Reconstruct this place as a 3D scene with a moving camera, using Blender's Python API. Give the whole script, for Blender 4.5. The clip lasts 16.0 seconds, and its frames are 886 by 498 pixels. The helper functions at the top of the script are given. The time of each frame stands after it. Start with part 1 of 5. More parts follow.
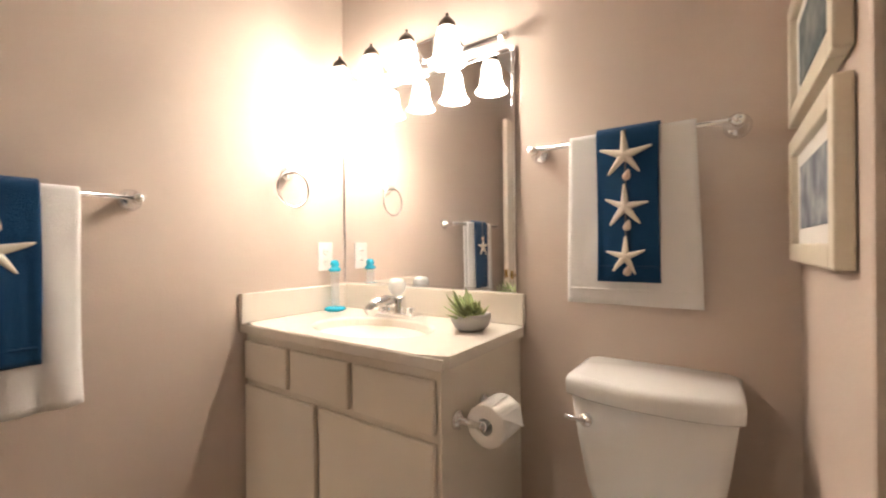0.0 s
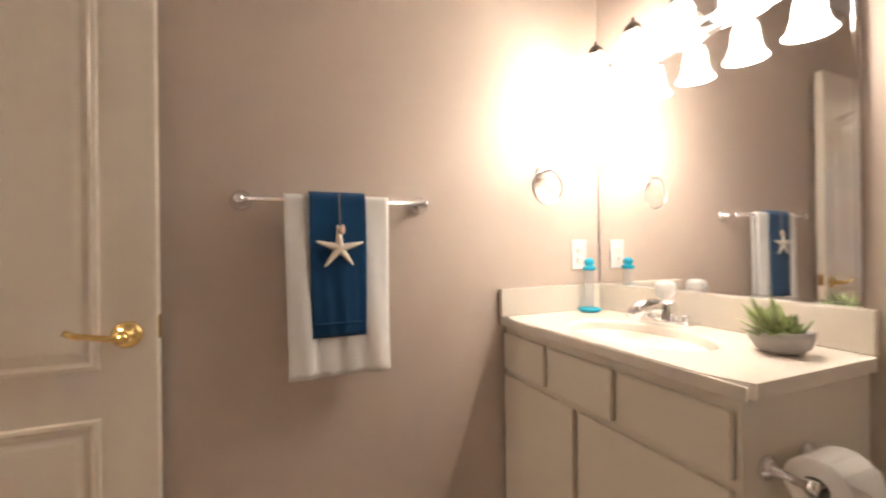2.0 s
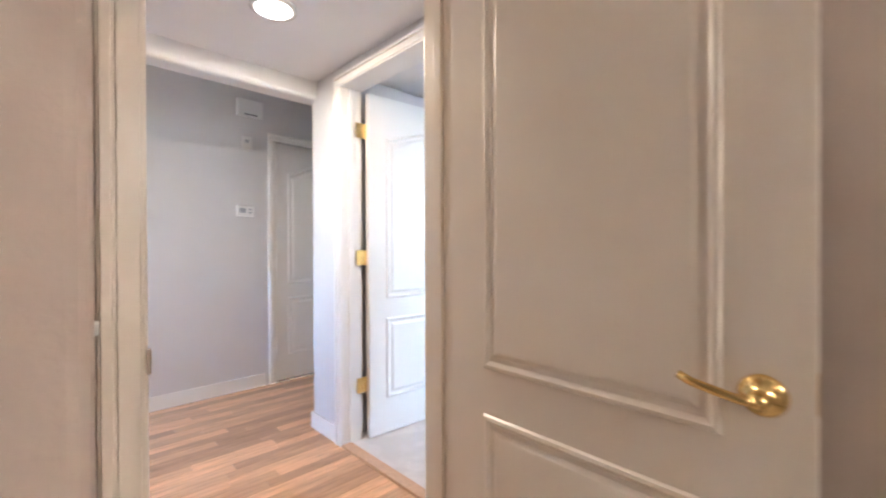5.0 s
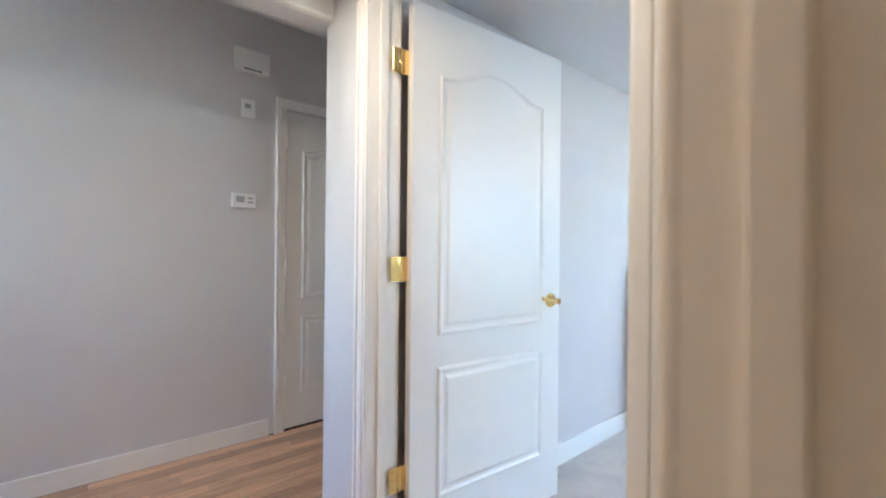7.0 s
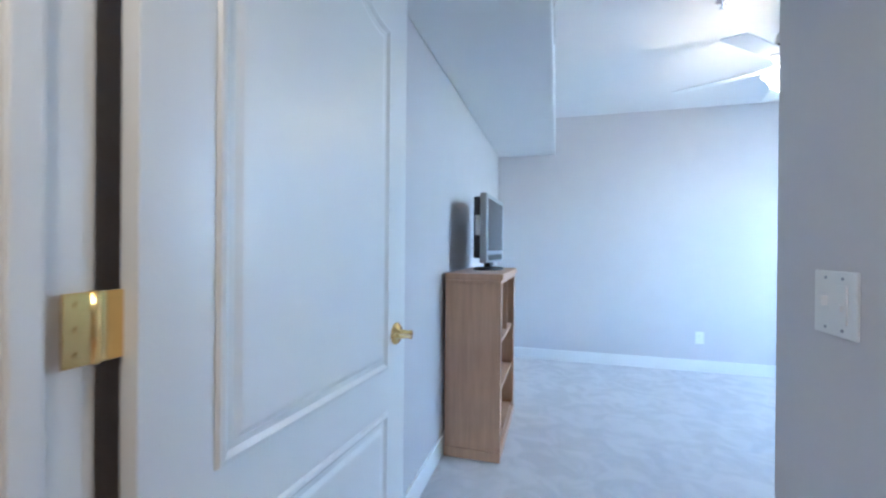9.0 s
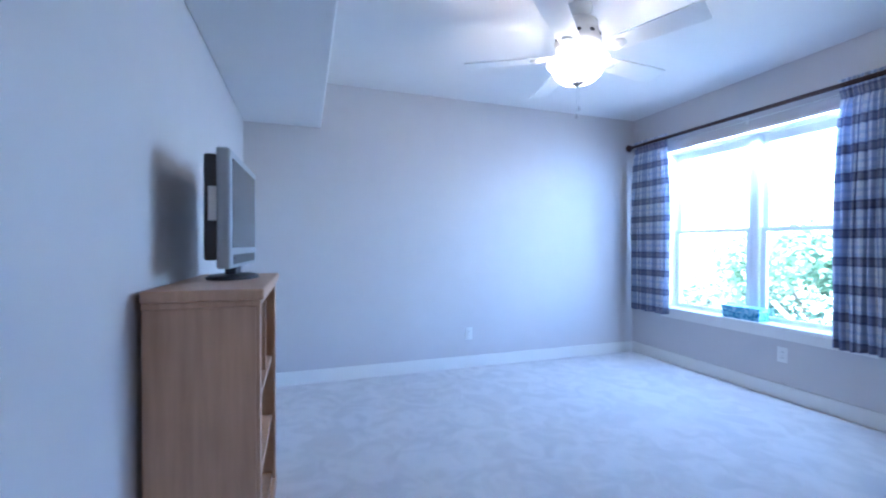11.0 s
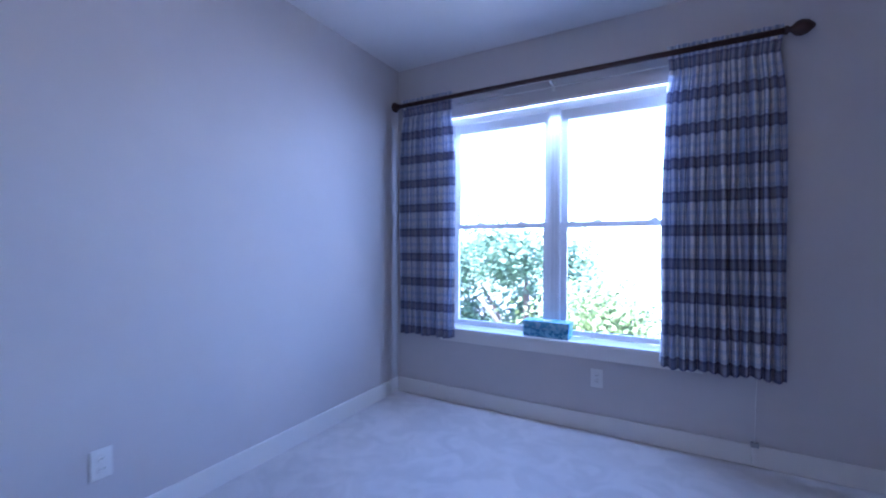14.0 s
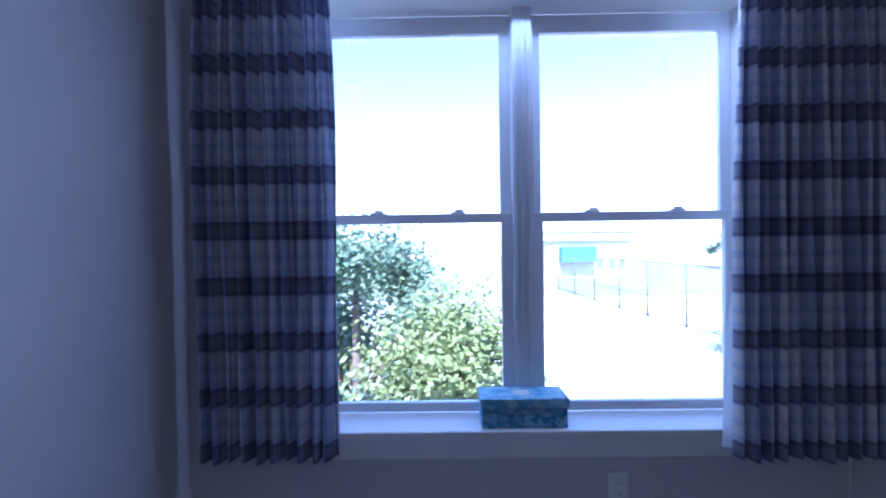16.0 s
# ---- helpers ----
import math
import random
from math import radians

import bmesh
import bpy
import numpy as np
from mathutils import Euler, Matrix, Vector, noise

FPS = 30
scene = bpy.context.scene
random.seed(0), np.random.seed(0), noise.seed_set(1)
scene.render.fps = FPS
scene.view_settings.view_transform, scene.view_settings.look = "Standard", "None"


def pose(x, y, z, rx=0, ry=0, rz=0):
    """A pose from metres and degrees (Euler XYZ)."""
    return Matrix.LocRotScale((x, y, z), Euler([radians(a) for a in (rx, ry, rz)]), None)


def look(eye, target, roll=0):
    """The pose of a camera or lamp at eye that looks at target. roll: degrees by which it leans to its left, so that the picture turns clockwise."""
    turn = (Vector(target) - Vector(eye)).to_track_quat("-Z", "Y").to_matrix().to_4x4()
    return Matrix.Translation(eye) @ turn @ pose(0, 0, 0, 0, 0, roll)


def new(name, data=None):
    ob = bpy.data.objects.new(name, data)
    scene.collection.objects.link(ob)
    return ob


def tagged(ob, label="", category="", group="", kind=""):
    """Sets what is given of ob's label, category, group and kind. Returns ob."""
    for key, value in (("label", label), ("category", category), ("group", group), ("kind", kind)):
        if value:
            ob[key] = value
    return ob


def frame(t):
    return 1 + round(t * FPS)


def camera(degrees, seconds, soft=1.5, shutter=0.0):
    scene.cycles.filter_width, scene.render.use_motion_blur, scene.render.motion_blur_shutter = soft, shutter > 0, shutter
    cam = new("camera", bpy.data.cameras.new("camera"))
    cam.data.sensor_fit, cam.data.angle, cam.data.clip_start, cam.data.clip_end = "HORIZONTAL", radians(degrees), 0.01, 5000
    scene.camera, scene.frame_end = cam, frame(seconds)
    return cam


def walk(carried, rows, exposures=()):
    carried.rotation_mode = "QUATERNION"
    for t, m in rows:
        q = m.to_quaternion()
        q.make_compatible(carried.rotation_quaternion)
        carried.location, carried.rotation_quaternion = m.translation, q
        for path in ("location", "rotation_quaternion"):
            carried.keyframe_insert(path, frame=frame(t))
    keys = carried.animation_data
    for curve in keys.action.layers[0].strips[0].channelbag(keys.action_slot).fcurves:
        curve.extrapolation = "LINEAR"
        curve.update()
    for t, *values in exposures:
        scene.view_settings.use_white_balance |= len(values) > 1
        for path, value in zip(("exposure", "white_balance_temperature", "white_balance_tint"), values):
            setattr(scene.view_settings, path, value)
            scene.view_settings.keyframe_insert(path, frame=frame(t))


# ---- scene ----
cam = camera(94.6, 16.0, 2.0, 0.4)

PATH = [
    (0, (1.153, 1.133, 1.105), (0.014, 2.777, 1.1), -0.6),
    (0.5, (1.133, 1.124, 1.108), (-0.179, 2.633, 1.098), -0.6),
    (1, (1.124, 1.121, 1.106), (-0.394, 2.423, 1.105), -0.6),
    (1.5, (1.11, 1.116, 1.105), (-0.576, 2.192, 1.107), -0.7),
    (2, (1.088, 1.121, 1.101), (-0.759, 1.888, 1.104), -0.7),
    (2.5, (1.029, 1.134, 1.124), (-0.935, 1.509, 1.082), -0.3),
    (3, (0.931, 1.103, 1.147), (-1.068, 1.1, 1.084), -0.3),
    (3.5, (0.871, 1.099, 1.138), (-1.086, 0.689, 1.104), -0.4),
    (4, (0.838, 1.057, 1.138), (-0.992, 0.252, 1.118), -0.3),
    (4.5, (0.786, 0.999, 1.139), (-0.858, -0.14, 1.123), -0.4),
    (5, (0.658, 0.897, 1.134), (-0.734, -0.538, 1.122), -0.2),
    (5.2, (0.588, 0.84, 1.134), (-0.702, -0.688, 1.118), -0.3),
    (7.3, (0.094, -0.062, 1.143), (-1.172, -1.61, 1.149), 0.6),
    (7.5, (0.07, -0.147, 1.159), (-1.3, -1.605, 1.151), 0.6),
    (8, (-0.031, -0.32, 1.149), (-1.629, -1.522, 1.148), 0.6),
    (8.5, (-0.163, -0.461, 1.157), (-1.961, -1.337, 1.157), 0.3),
    (9, (-0.296, -0.602, 1.171), (-2.222, -1.14, 1.165), 0.5),
    (9.5, (-0.474, -0.721, 1.165), (-2.468, -0.876, 1.158), 0.1),
    (10, (-0.706, -0.765, 1.164), (-2.701, -0.624, 1.153), 0.4),
    (10.2, (-0.8, -0.768, 1.166), (-2.783, -0.508, 1.15), 0.2),
    (12.3, (-1.711, -0.637, 1.159), (-3.361, 0.494, 1.144), 0.2),
    (12.5, (-1.828, -0.587, 1.182), (-3.418, 0.626, 1.158), -0.0),
    (13, (-2.122, -0.43, 1.159), (-3.553, 0.967, 1.141), 0.0),
    (13.5, (-2.473, -0.22, 1.16), (-3.698, 1.361, 1.143), 0.1),
    (14, (-2.839, 0.0, 1.167), (-3.813, 1.747, 1.146), 0.1),
    (14.5, (-3.146, 0.318, 1.174), (-3.879, 2.179, 1.147), -0.1),
    (15, (-3.416, 0.63, 1.173), (-3.921, 2.565, 1.151), -0.3),
    (15.5, (-3.649, 0.95, 1.185), (-3.902, 2.933, 1.159), -0.5),
    (16, (-3.827, 1.245, 1.206), (-3.844, 3.244, 1.181), -0.8),
]
EXPOSURES = [(0, 6.05, 6350, 10), (3, 6.1, 6250, 10), (4, 6.22, 5900, 10), (5, 6.22, 5750, 10), (7.5, 5.5, 5620, 4), (9, 5.08, 4880, 4), (10, 4.82, 4580, 4),
             (12.5, 4.15, 4620, 28), (13.5, 3.68, 4620, 28), (14.5, 3.27, 4580, 30), (15.2, 2.8, 4580, 30), (16, 2.28, 4650, 30)]
walk(cam, [(t, look(e, a, r)) for t, e, a, r in PATH], EXPOSURES)

# light levels
SKY, WINDOW, HALL, FAN, BULB, SHADE, BOWL = 0.15, 1.5, 0.30, 0.75, 0.085, 0.26, 0.22

# ---- world and large lights ----
world = bpy.data.worlds.new("world")
scene.world = world
world.use_nodes = True
wn = world.node_tree
sky = wn.nodes.new("ShaderNodeTexSky")
sky.sky_type = 'NISHITA'
sky.sun_disc = False
sky.sun_elevation = radians(48)
sky.sun_rotation = radians(190)
wn.nodes["Background"].inputs[1].default_value = SKY
wn.links.new(sky.outputs[0], wn.nodes["Background"].inputs[0])


def lamp(name, kind, power, color, m, size=0.05, size_y=0.0):
    d = bpy.data.lights.new(name, kind)
    d.energy, d.color = power, color
    if kind == 'AREA':
        d.shape, d.size, d.size_y = 'RECTANGLE', size, size_y or size
    elif kind == 'SUN':
        d.angle = size
    else:
        d.shadow_soft_size = size
    ob = new(name, d)
    ob.matrix_world = m
    return ob


# the sun stands behind the house, so no direct beam comes in
lamp("sun", 'SUN', 5.0, (1, 0.95, 0.87), look((0, 0, 10), (1.2, 6.8, 2.3)), radians(0.5))
# sky light gathered in the head of the window opening
lamp("window_daylight", 'AREA', WINDOW, (0.62, 0.78, 1.0), look((-3.53, 2.715, 2.083), (-3.53, 1.75, 0.0)), 1.5, 0.05)


# ---- materials ----
def mat(name, color, rough=0.5, metal=0.0, spread=0.06, scale=6.0, grain=80.0, bump=0.1, dist=0.002, sheen=0.0, spec=0.5, per_object=0.0):
    m = bpy.data.materials.new(name)
    m.use_nodes = True
    n, l = m.node_tree.nodes, m.node_tree.links
    b = n["Principled BSDF"]
    b.inputs["Metallic"].default_value = metal
    b.inputs["Specular IOR Level"].default_value = spec
    b.inputs["Sheen Weight"].default_value = sheen
    tc = n.new("ShaderNodeTexCoord")
    big = n.new("ShaderNodeTexNoise")
    big.inputs["Scale"].default_value, big.inputs["Detail"].default_value = scale, 4
    fine = n.new("ShaderNodeTexNoise")
    fine.inputs["Scale"].default_value, fine.inputs["Detail"].default_value = grain, 3
    l.new(tc.outputs["Object"], big.inputs["Vector"])
    l.new(tc.outputs["Object"], fine.inputs["Vector"])
    ramp = n.new("ShaderNodeMix")
    ramp.data_type = 'RGBA'
    ramp.inputs[6].default_value = (*[c * (1 - spread) for c in color], 1)
    ramp.inputs[7].default_value = (*[min(1, c * (1 + spread)) for c in color], 1)
    l.new(big.outputs[0], ramp.inputs[0])
    out = ramp.outputs[2]
    if per_object:
        info = n.new("ShaderNodeObjectInfo")
        hsv = n.new("ShaderNodeHueSaturation")
        mr = n.new("ShaderNodeMapRange")
        mr.inputs[3].default_value, mr.inputs[4].default_value = 1 - per_object, 1 + per_object
        l.new(info.outputs["Random"], mr.inputs[0])
        l.new(mr.outputs[0], hsv.inputs["Value"])
        l.new(out, hsv.inputs["Color"])
        out = hsv.outputs[0]
    l.new(out, b.inputs["Base Color"])
    rr = n.new("ShaderNodeMapRange")
    rr.inputs[3].default_value, rr.inputs[4].default_value = max(0, rough - 0.06), min(1, rough + 0.06)
    l.new(fine.outputs[0], rr.inputs[0])
    l.new(rr.outputs[0], b.inputs["Roughness"])
    if bump:
        bp = n.new("ShaderNodeBump")
        bp.inputs["Strength"].default_value, bp.inputs["Distance"].default_value = bump, dist
        l.new(fine.outputs[0], bp.inputs["Height"])
        l.new(bp.outputs[0], b.inputs["Normal"])
    return m


def glow(name, color, strength):
    m = bpy.data.materials.new(name)
    m.use_nodes = True
    b = m.node_tree.nodes["Principled BSDF"]
    b.inputs["Base Color"].default_value = (0.9, 0.88, 0.84, 1)
    b.inputs["Emission Color"].default_value = (*color, 1)
    b.inputs["Emission Strength"].default_value = strength
    b.inputs["Roughness"].default_value = 0.35
    return m


def clear(name, color=(1, 1, 1), rough=0.0):
    m = bpy.data.materials.new(name)
    m.use_nodes = True
    b = m.node_tree.nodes["Principled BSDF"]
    b.inputs["Base Color"].default_value = (*color, 1)
    b.inputs["Transmission Weight"].default_value = 1
    b.inputs["Roughness"].default_value = rough
    b.inputs["IOR"].default_value = 1.45
    return m


M_TAUPE = mat("taupe_wall_paint", (0.59, 0.49, 0.42), 0.6, bump=0.25, grain=140, spread=0.03)
M_GREY = mat("light_grey_wall_paint", (0.62, 0.60, 0.585), 0.6, bump=0.6, grain=110, spread=0.03)
M_BED = mat("greige_wall_paint", (0.60, 0.57, 0.56), 0.65, bump=0.25, grain=140, spread=0.03)
M_CEIL = mat("ceiling_paint", (0.78, 0.77, 0.76), 0.8, bump=0.5, grain=90, spread=0.02)
M_TRIM = mat("white_trim_paint", (0.80, 0.78, 0.74), 0.32, bump=0.08, grain=60, spread=0.02)
M_DOOR = mat("white_door_paint", (0.78, 0.765, 0.73), 0.34, bump=0.12, grain=120, spread=0.02)
# bathroom door and trim: the vanity lamps' beige light is put into this cream
M_WARMLIT = mat("warm_lit_gloss_paint", (0.85, 0.775, 0.67), 0.34, bump=0.12, grain=120, spread=0.02)
M_ALMOND = mat("almond_laminate", (0.78, 0.71, 0.61), 0.42, bump=0.05, spread=0.02)
M_MARBLE = mat("cultured_marble", (0.76, 0.70, 0.62), 0.2, bump=0.0, spread=0.03, scale=9)
M_PORC = mat("white_porcelain", (0.83, 0.82, 0.80), 0.07, bump=0.0, spread=0.01)
M_CHROME = mat("polished_chrome", (0.82, 0.82, 0.83), 0.07, 1.0, bump=0.0, spread=0.01)
M_BRASS = mat("polished_brass", (0.83, 0.60, 0.24), 0.15, 1.0, bump=0.05, spread=0.05)
M_NICKEL = mat("dark_nickel", (0.22, 0.18, 0.15), 0.3, 1.0, bump=0.0)
M_MIRROR = mat("mirror_silver", (0.90, 0.90, 0.90), 0.0, 1.0, bump=0.0, spread=0.0)
M_TOWEL = mat("white_terry", (0.86, 0.84, 0.82), 0.95, bump=0.9, grain=420, dist=0.003, sheen=0.3, spread=0.04, spec=0.1)
M_BLUE = mat("navy_blue_terry", (0.012, 0.062, 0.16), 0.95, bump=0.9, grain=420, dist=0.003, sheen=0.15, spread=0.12, spec=0.1)
M_STAR = mat("dried_starfish", (0.80, 0.74, 0.65), 0.8, bump=0.8, grain=200, spread=0.06)
M_SHELL = mat("pinkish_shell", (0.66, 0.52, 0.43), 0.5, bump=0.4, grain=120, spread=0.2, scale=60)
M_TWINE = mat("grey_twine", (0.2, 0.19, 0.2), 0.9)
M_PAPER = mat("tissue_paper", (0.84, 0.81, 0.77), 0.9, bump=0.4, grain=220, spread=0.03)
M_CYAN = mat("turquoise_plastic", (0.02, 0.42, 0.62), 0.25, bump=0.0)
M_CLEARP = mat("clear_plastic", (0.85, 0.9, 0.92), 0.08, bump=0.0)
M_CLEARP.node_tree.nodes["Principled BSDF"].inputs["Alpha"].default_value = 0.15
M_GLASS = clear("window_glass", (1, 1, 1), 0.0)
M_LEAF = mat("succulent_leaf", (0.30, 0.36, 0.15), 0.45, spread=0.35, scale=25, per_object=0.35)
M_POT = mat("grey_ceramic", (0.40, 0.38, 0.36), 0.7, bump=0.4, spread=0.15)
M_PLASTIC = mat("white_plastic", (0.80, 0.79, 0.76), 0.35, bump=0.0, spread=0.01)
M_SLOT = mat("dark_slot", (0.06, 0.055, 0.05), 0.6, bump=0.0)
# near-black: recess and door-gap shade put into the colour; also fills floor joints
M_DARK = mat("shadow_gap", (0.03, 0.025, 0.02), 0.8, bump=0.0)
M_FRAME = mat("cream_picture_frame", (0.66, 0.60, 0.49), 0.45, bump=0.3, grain=60, spread=0.08)
M_MATB = mat("off_white_mount", (0.74, 0.72, 0.68), 0.8, bump=0.0)
M_TUB = mat("tub_surround", (0.62, 0.62, 0.60), 0.3, bump=0.0)
M_VINYL = mat("bath_floor_tile", (0.55, 0.47, 0.39), 0.4, spread=0.2, scale=12)
M_PLANK = mat("oak_plank", (0.57, 0.335, 0.19), 0.30, spread=0.22, scale=9, grain=60, bump=0.08, per_object=0.32)
M_OAK = mat("light_oak_veneer", (0.56, 0.355, 0.22), 0.42, spread=0.10, scale=7, grain=90, bump=0.1)
M_TVS = mat("silver_plastic", (0.36, 0.37, 0.39), 0.35, 0.2, bump=0.0)
M_TVB = mat("black_plastic", (0.02, 0.02, 0.022), 0.4, bump=0.0)
M_SCREEN = mat("dark_screen", (0.03, 0.034, 0.042), 0.16, bump=0.0)
M_WALNUT = mat("dark_walnut_rod", (0.045, 0.02, 0.016), 0.35, bump=0.1)
M_BLADE = mat("white_fan_blade", (0.76, 0.76, 0.75), 0.45, bump=0.05)
M_PEARL = mat("white_enamel", (0.78, 0.77, 0.74), 0.25, bump=0.0)
M_VINYLW = mat("white_vinyl", (0.80, 0.81, 0.83), 0.35, bump=0.02)
M_SHADE = glow("lit_frosted_glass", (1.0, 0.88, 0.74), SHADE)
M_BOWL = glow("lit_fan_bowl", (1.0, 0.86, 0.66), BOWL)


def let_through(m, share):
    """Frosted glass lets a share of the lamp inside shine through."""
    n, l = m.node_tree.nodes, m.node_tree.links
    tr, ms = n.new("ShaderNodeBsdfTransparent"), n.new("ShaderNodeMixShader")
    ms.inputs[0].default_value = share
    l.new(n["Principled BSDF"].outputs[0], ms.inputs[1])
    l.new(tr.outputs[0], ms.inputs[2])
    l.new(ms.outputs[0], n["Material Output"].inputs[0])


let_through(M_SHADE, 0.6)
let_through(M_BOWL, 0.5)
M_ACRYL = mat("clear_acrylic", (0.85, 0.86, 0.86), 0.06, bump=0.0)
M_ACRYL.node_tree.nodes["Principled BSDF"].inputs["Alpha"].default_value = 0.6
M_DISC = glow("lit_ceiling_disc", (1.0, 0.93, 0.83), 0.27)
M_GROUND = mat("pale_concrete_ground", (0.38, 0.37, 0.35), 0.9, spread=0.15, scale=0.6, grain=12, bump=0.3)
M_GRASS = mat("far_grass", (0.17, 0.20, 0.11), 0.9, spread=0.4, scale=0.8)
M_TREE = mat("tree_leaves", (0.13, 0.20, 0.11), 0.55, spread=0.5, scale=1.6)
M_TREE2 = mat("yellow_green_leaves", (0.19, 0.24, 0.08), 0.55, spread=0.4, scale=1.6)


def leafy(m):
    """Leaves pass part of the light on to their shaded side."""
    n, l = m.node_tree.nodes, m.node_tree.links
    b = n["Principled BSDF"]
    tr, ms = n.new("ShaderNodeBsdfTranslucent"), n.new("ShaderNodeMixShader")
    ms.inputs[0].default_value = 0.4
    l.new(b.inputs["Base Color"].links[0].from_socket, tr.inputs[0])
    l.new(b.outputs[0], ms.inputs[1])
    l.new(tr.outputs[0], ms.inputs[2])
    l.new(ms.outputs[0], n["Material Output"].inputs[0])


leafy(M_TREE)
leafy(M_TREE2)
M_BARK = mat("bark", (0.13, 0.10, 0.075), 0.9, bump=0.8, grain=20)
M_METAL = mat("galvanised_post", (0.10, 0.11, 0.12), 0.6, 0.3)
M_STUCCO = mat("pale_stucco", (0.45, 0.44, 0.42), 0.85, spread=0.08, scale=2)
M_ROOF = mat("teal_awning", (0.05, 0.18, 0.2), 0.7)
M_GREYV = mat("far_glass", (0.12, 0.14, 0.16), 0.2)


def grain_along(m, axis, stretch, strength):
    """Wood grain: long streaks mixed into the base colour along one axis."""
    n, l = m.node_tree.nodes, m.node_tree.links
    b = n["Principled BSDF"]
    src = b.inputs["Base Color"].links[0].from_socket
    tc, mp, ns = n.new("ShaderNodeTexCoord"), n.new("ShaderNodeMapping"), n.new("ShaderNodeTexNoise")
    sc = [stretch] * 3
    sc[axis] = stretch / 14
    mp.inputs["Scale"].default_value = sc
    ns.inputs["Scale"].default_value, ns.inputs["Detail"].default_value = 1.0, 6
    l.new(tc.outputs["Object"], mp.inputs[0])
    l.new(mp.outputs[0], ns.inputs["Vector"])
    mr = n.new("ShaderNodeMapRange")
    mr.inputs[1].default_value, mr.inputs[2].default_value = 0.3, 0.7
    mr.inputs[3].default_value, mr.inputs[4].default_value = 1 - strength, 1 + strength
    hs = n.new("ShaderNodeHueSaturation")
    l.new(ns.outputs[0], mr.inputs[0])
    l.new(mr.outputs[0], hs.inputs["Value"])
    l.new(src, hs.inputs["Color"])
    l.new(hs.outputs[0], b.inputs["Base Color"])


grain_along(M_PLANK, 0, 55, 0.22)
grain_along(M_OAK, 2, 45, 0.10)


def carpet():
    m = mat("beige_cut_pile_carpet", (0.68, 0.65, 0.63), 0.95, spread=0.05, scale=3, grain=260, bump=1.0, dist=0.006, sheen=0.2, spec=0.1)
    n, l = m.node_tree.nodes, m.node_tree.links
    b = n["Principled BSDF"]
    src = b.inputs["Base Color"].links[0].from_socket
    ns = n.new("ShaderNodeTexNoise")
    ns.inputs["Scale"].default_value, ns.inputs["Detail"].default_value, ns.inputs["Distortion"].default_value = 5.5, 8, 1.2
    l.new(n.new("ShaderNodeTexCoord").outputs["Object"], ns.inputs["Vector"])
    mr = n.new("ShaderNodeMapRange")
    mr.inputs[1].default_value, mr.inputs[2].default_value = 0.4, 0.6
    mr.inputs[3].default_value, mr.inputs[4].default_value = 0.93, 1.06
    hs = n.new("ShaderNodeHueSaturation")
    l.new(ns.outputs[0], mr.inputs[0])
    l.new(mr.outputs[0], hs.inputs["Value"])
    l.new(src, hs.inputs["Color"])
    l.new(hs.outputs[0], b.inputs["Base Color"])
    return m


M_CARPET = carpet()


def plaid():
    """Woven curtain: horizontal navy bands on pale blue, fine vertical stripes, weave bump."""
    m = mat("plaid_curtain_cloth", (0.5, 0.5, 0.52), 0.9, grain=500, bump=0.5, sheen=0.1, spec=0.1)
    n, l = m.node_tree.nodes, m.node_tree.links
    b = n["Principled BSDF"]
    uv = n.new("ShaderNodeUVMap")
    uv.uv_map = "cloth"
    sp = n.new("ShaderNodeSeparateXYZ")
    l.new(uv.outputs[0], sp.inputs[0])

    def bands(axis, period, stops):
        md = n.new("ShaderNodeMath")
        md.operation = 'DIVIDE'
        md.inputs[1].default_value = period
        l.new(sp.outputs[axis], md.inputs[0])
        fr = n.new("ShaderNodeMath")
        fr.operation = 'FRACT'
        l.new(md.outputs[0], fr.inputs[0])
        r = n.new("ShaderNodeValToRGB")
        r.color_ramp.interpolation = 'CONSTANT'
        e = r.color_ramp.elements
        e[0].position, e[0].color = stops[0][0], (*stops[0][1], 1)
        e[1].position, e[1].color = stops[1][0], (*stops[1][1], 1)
        for p, c in stops[2:]:
            e.new(p).color = (*c, 1)
        l.new(fr.outputs[0], r.inputs[0])
        return r.outputs[0]

    W, P, N, G = (0.86, 0.84, 0.84), (0.70, 0.73, 0.80), (0.31, 0.30, 0.39), (0.41, 0.40, 0.48)
    h = bands(1, 0.183, [(0.0, N), (0.07, G), (0.25, N), (0.33, P), (0.46, W), (0.62, P), (0.74, W), (0.96, P)])
    v = bands(0, 0.115, [(0.0, (1, 1, 1)), (0.22, (0.56, 0.62, 0.76)), (0.46, (1, 1, 1)), (0.55, (0.42, 0.48, 0.64)), (0.62, (0.92, 0.94, 1)), (0.78, (0.56, 0.62, 0.78))])
    mx = n.new("ShaderNodeMix")
    mx.data_type, mx.blend_type = 'RGBA', 'MULTIPLY'
    mx.inputs[0].default_value = 1
    l.new(h, mx.inputs[6])
    l.new(v, mx.inputs[7])
    l.new(mx.outputs[2], b.inputs["Base Color"])
    # cloth lets some daylight through
    tr = n.new("ShaderNodeBsdfTranslucent")
    l.new(mx.outputs[2], tr.inputs[0])
    ms = n.new("ShaderNodeMixShader")
    ms.inputs[0].default_value = 0.34
    l.new(b.outputs[0], ms.inputs[1])
    l.new(tr.outputs[0], ms.inputs[2])
    l.new(ms.outputs[0], n["Material Output"].inputs[0])
    return m


M_PLAID = plaid()
M_LINING = mat("white_cotton_lining", (0.80, 0.80, 0.80), 0.9, grain=300, bump=0.4, spread=0.03, spec=0.1)


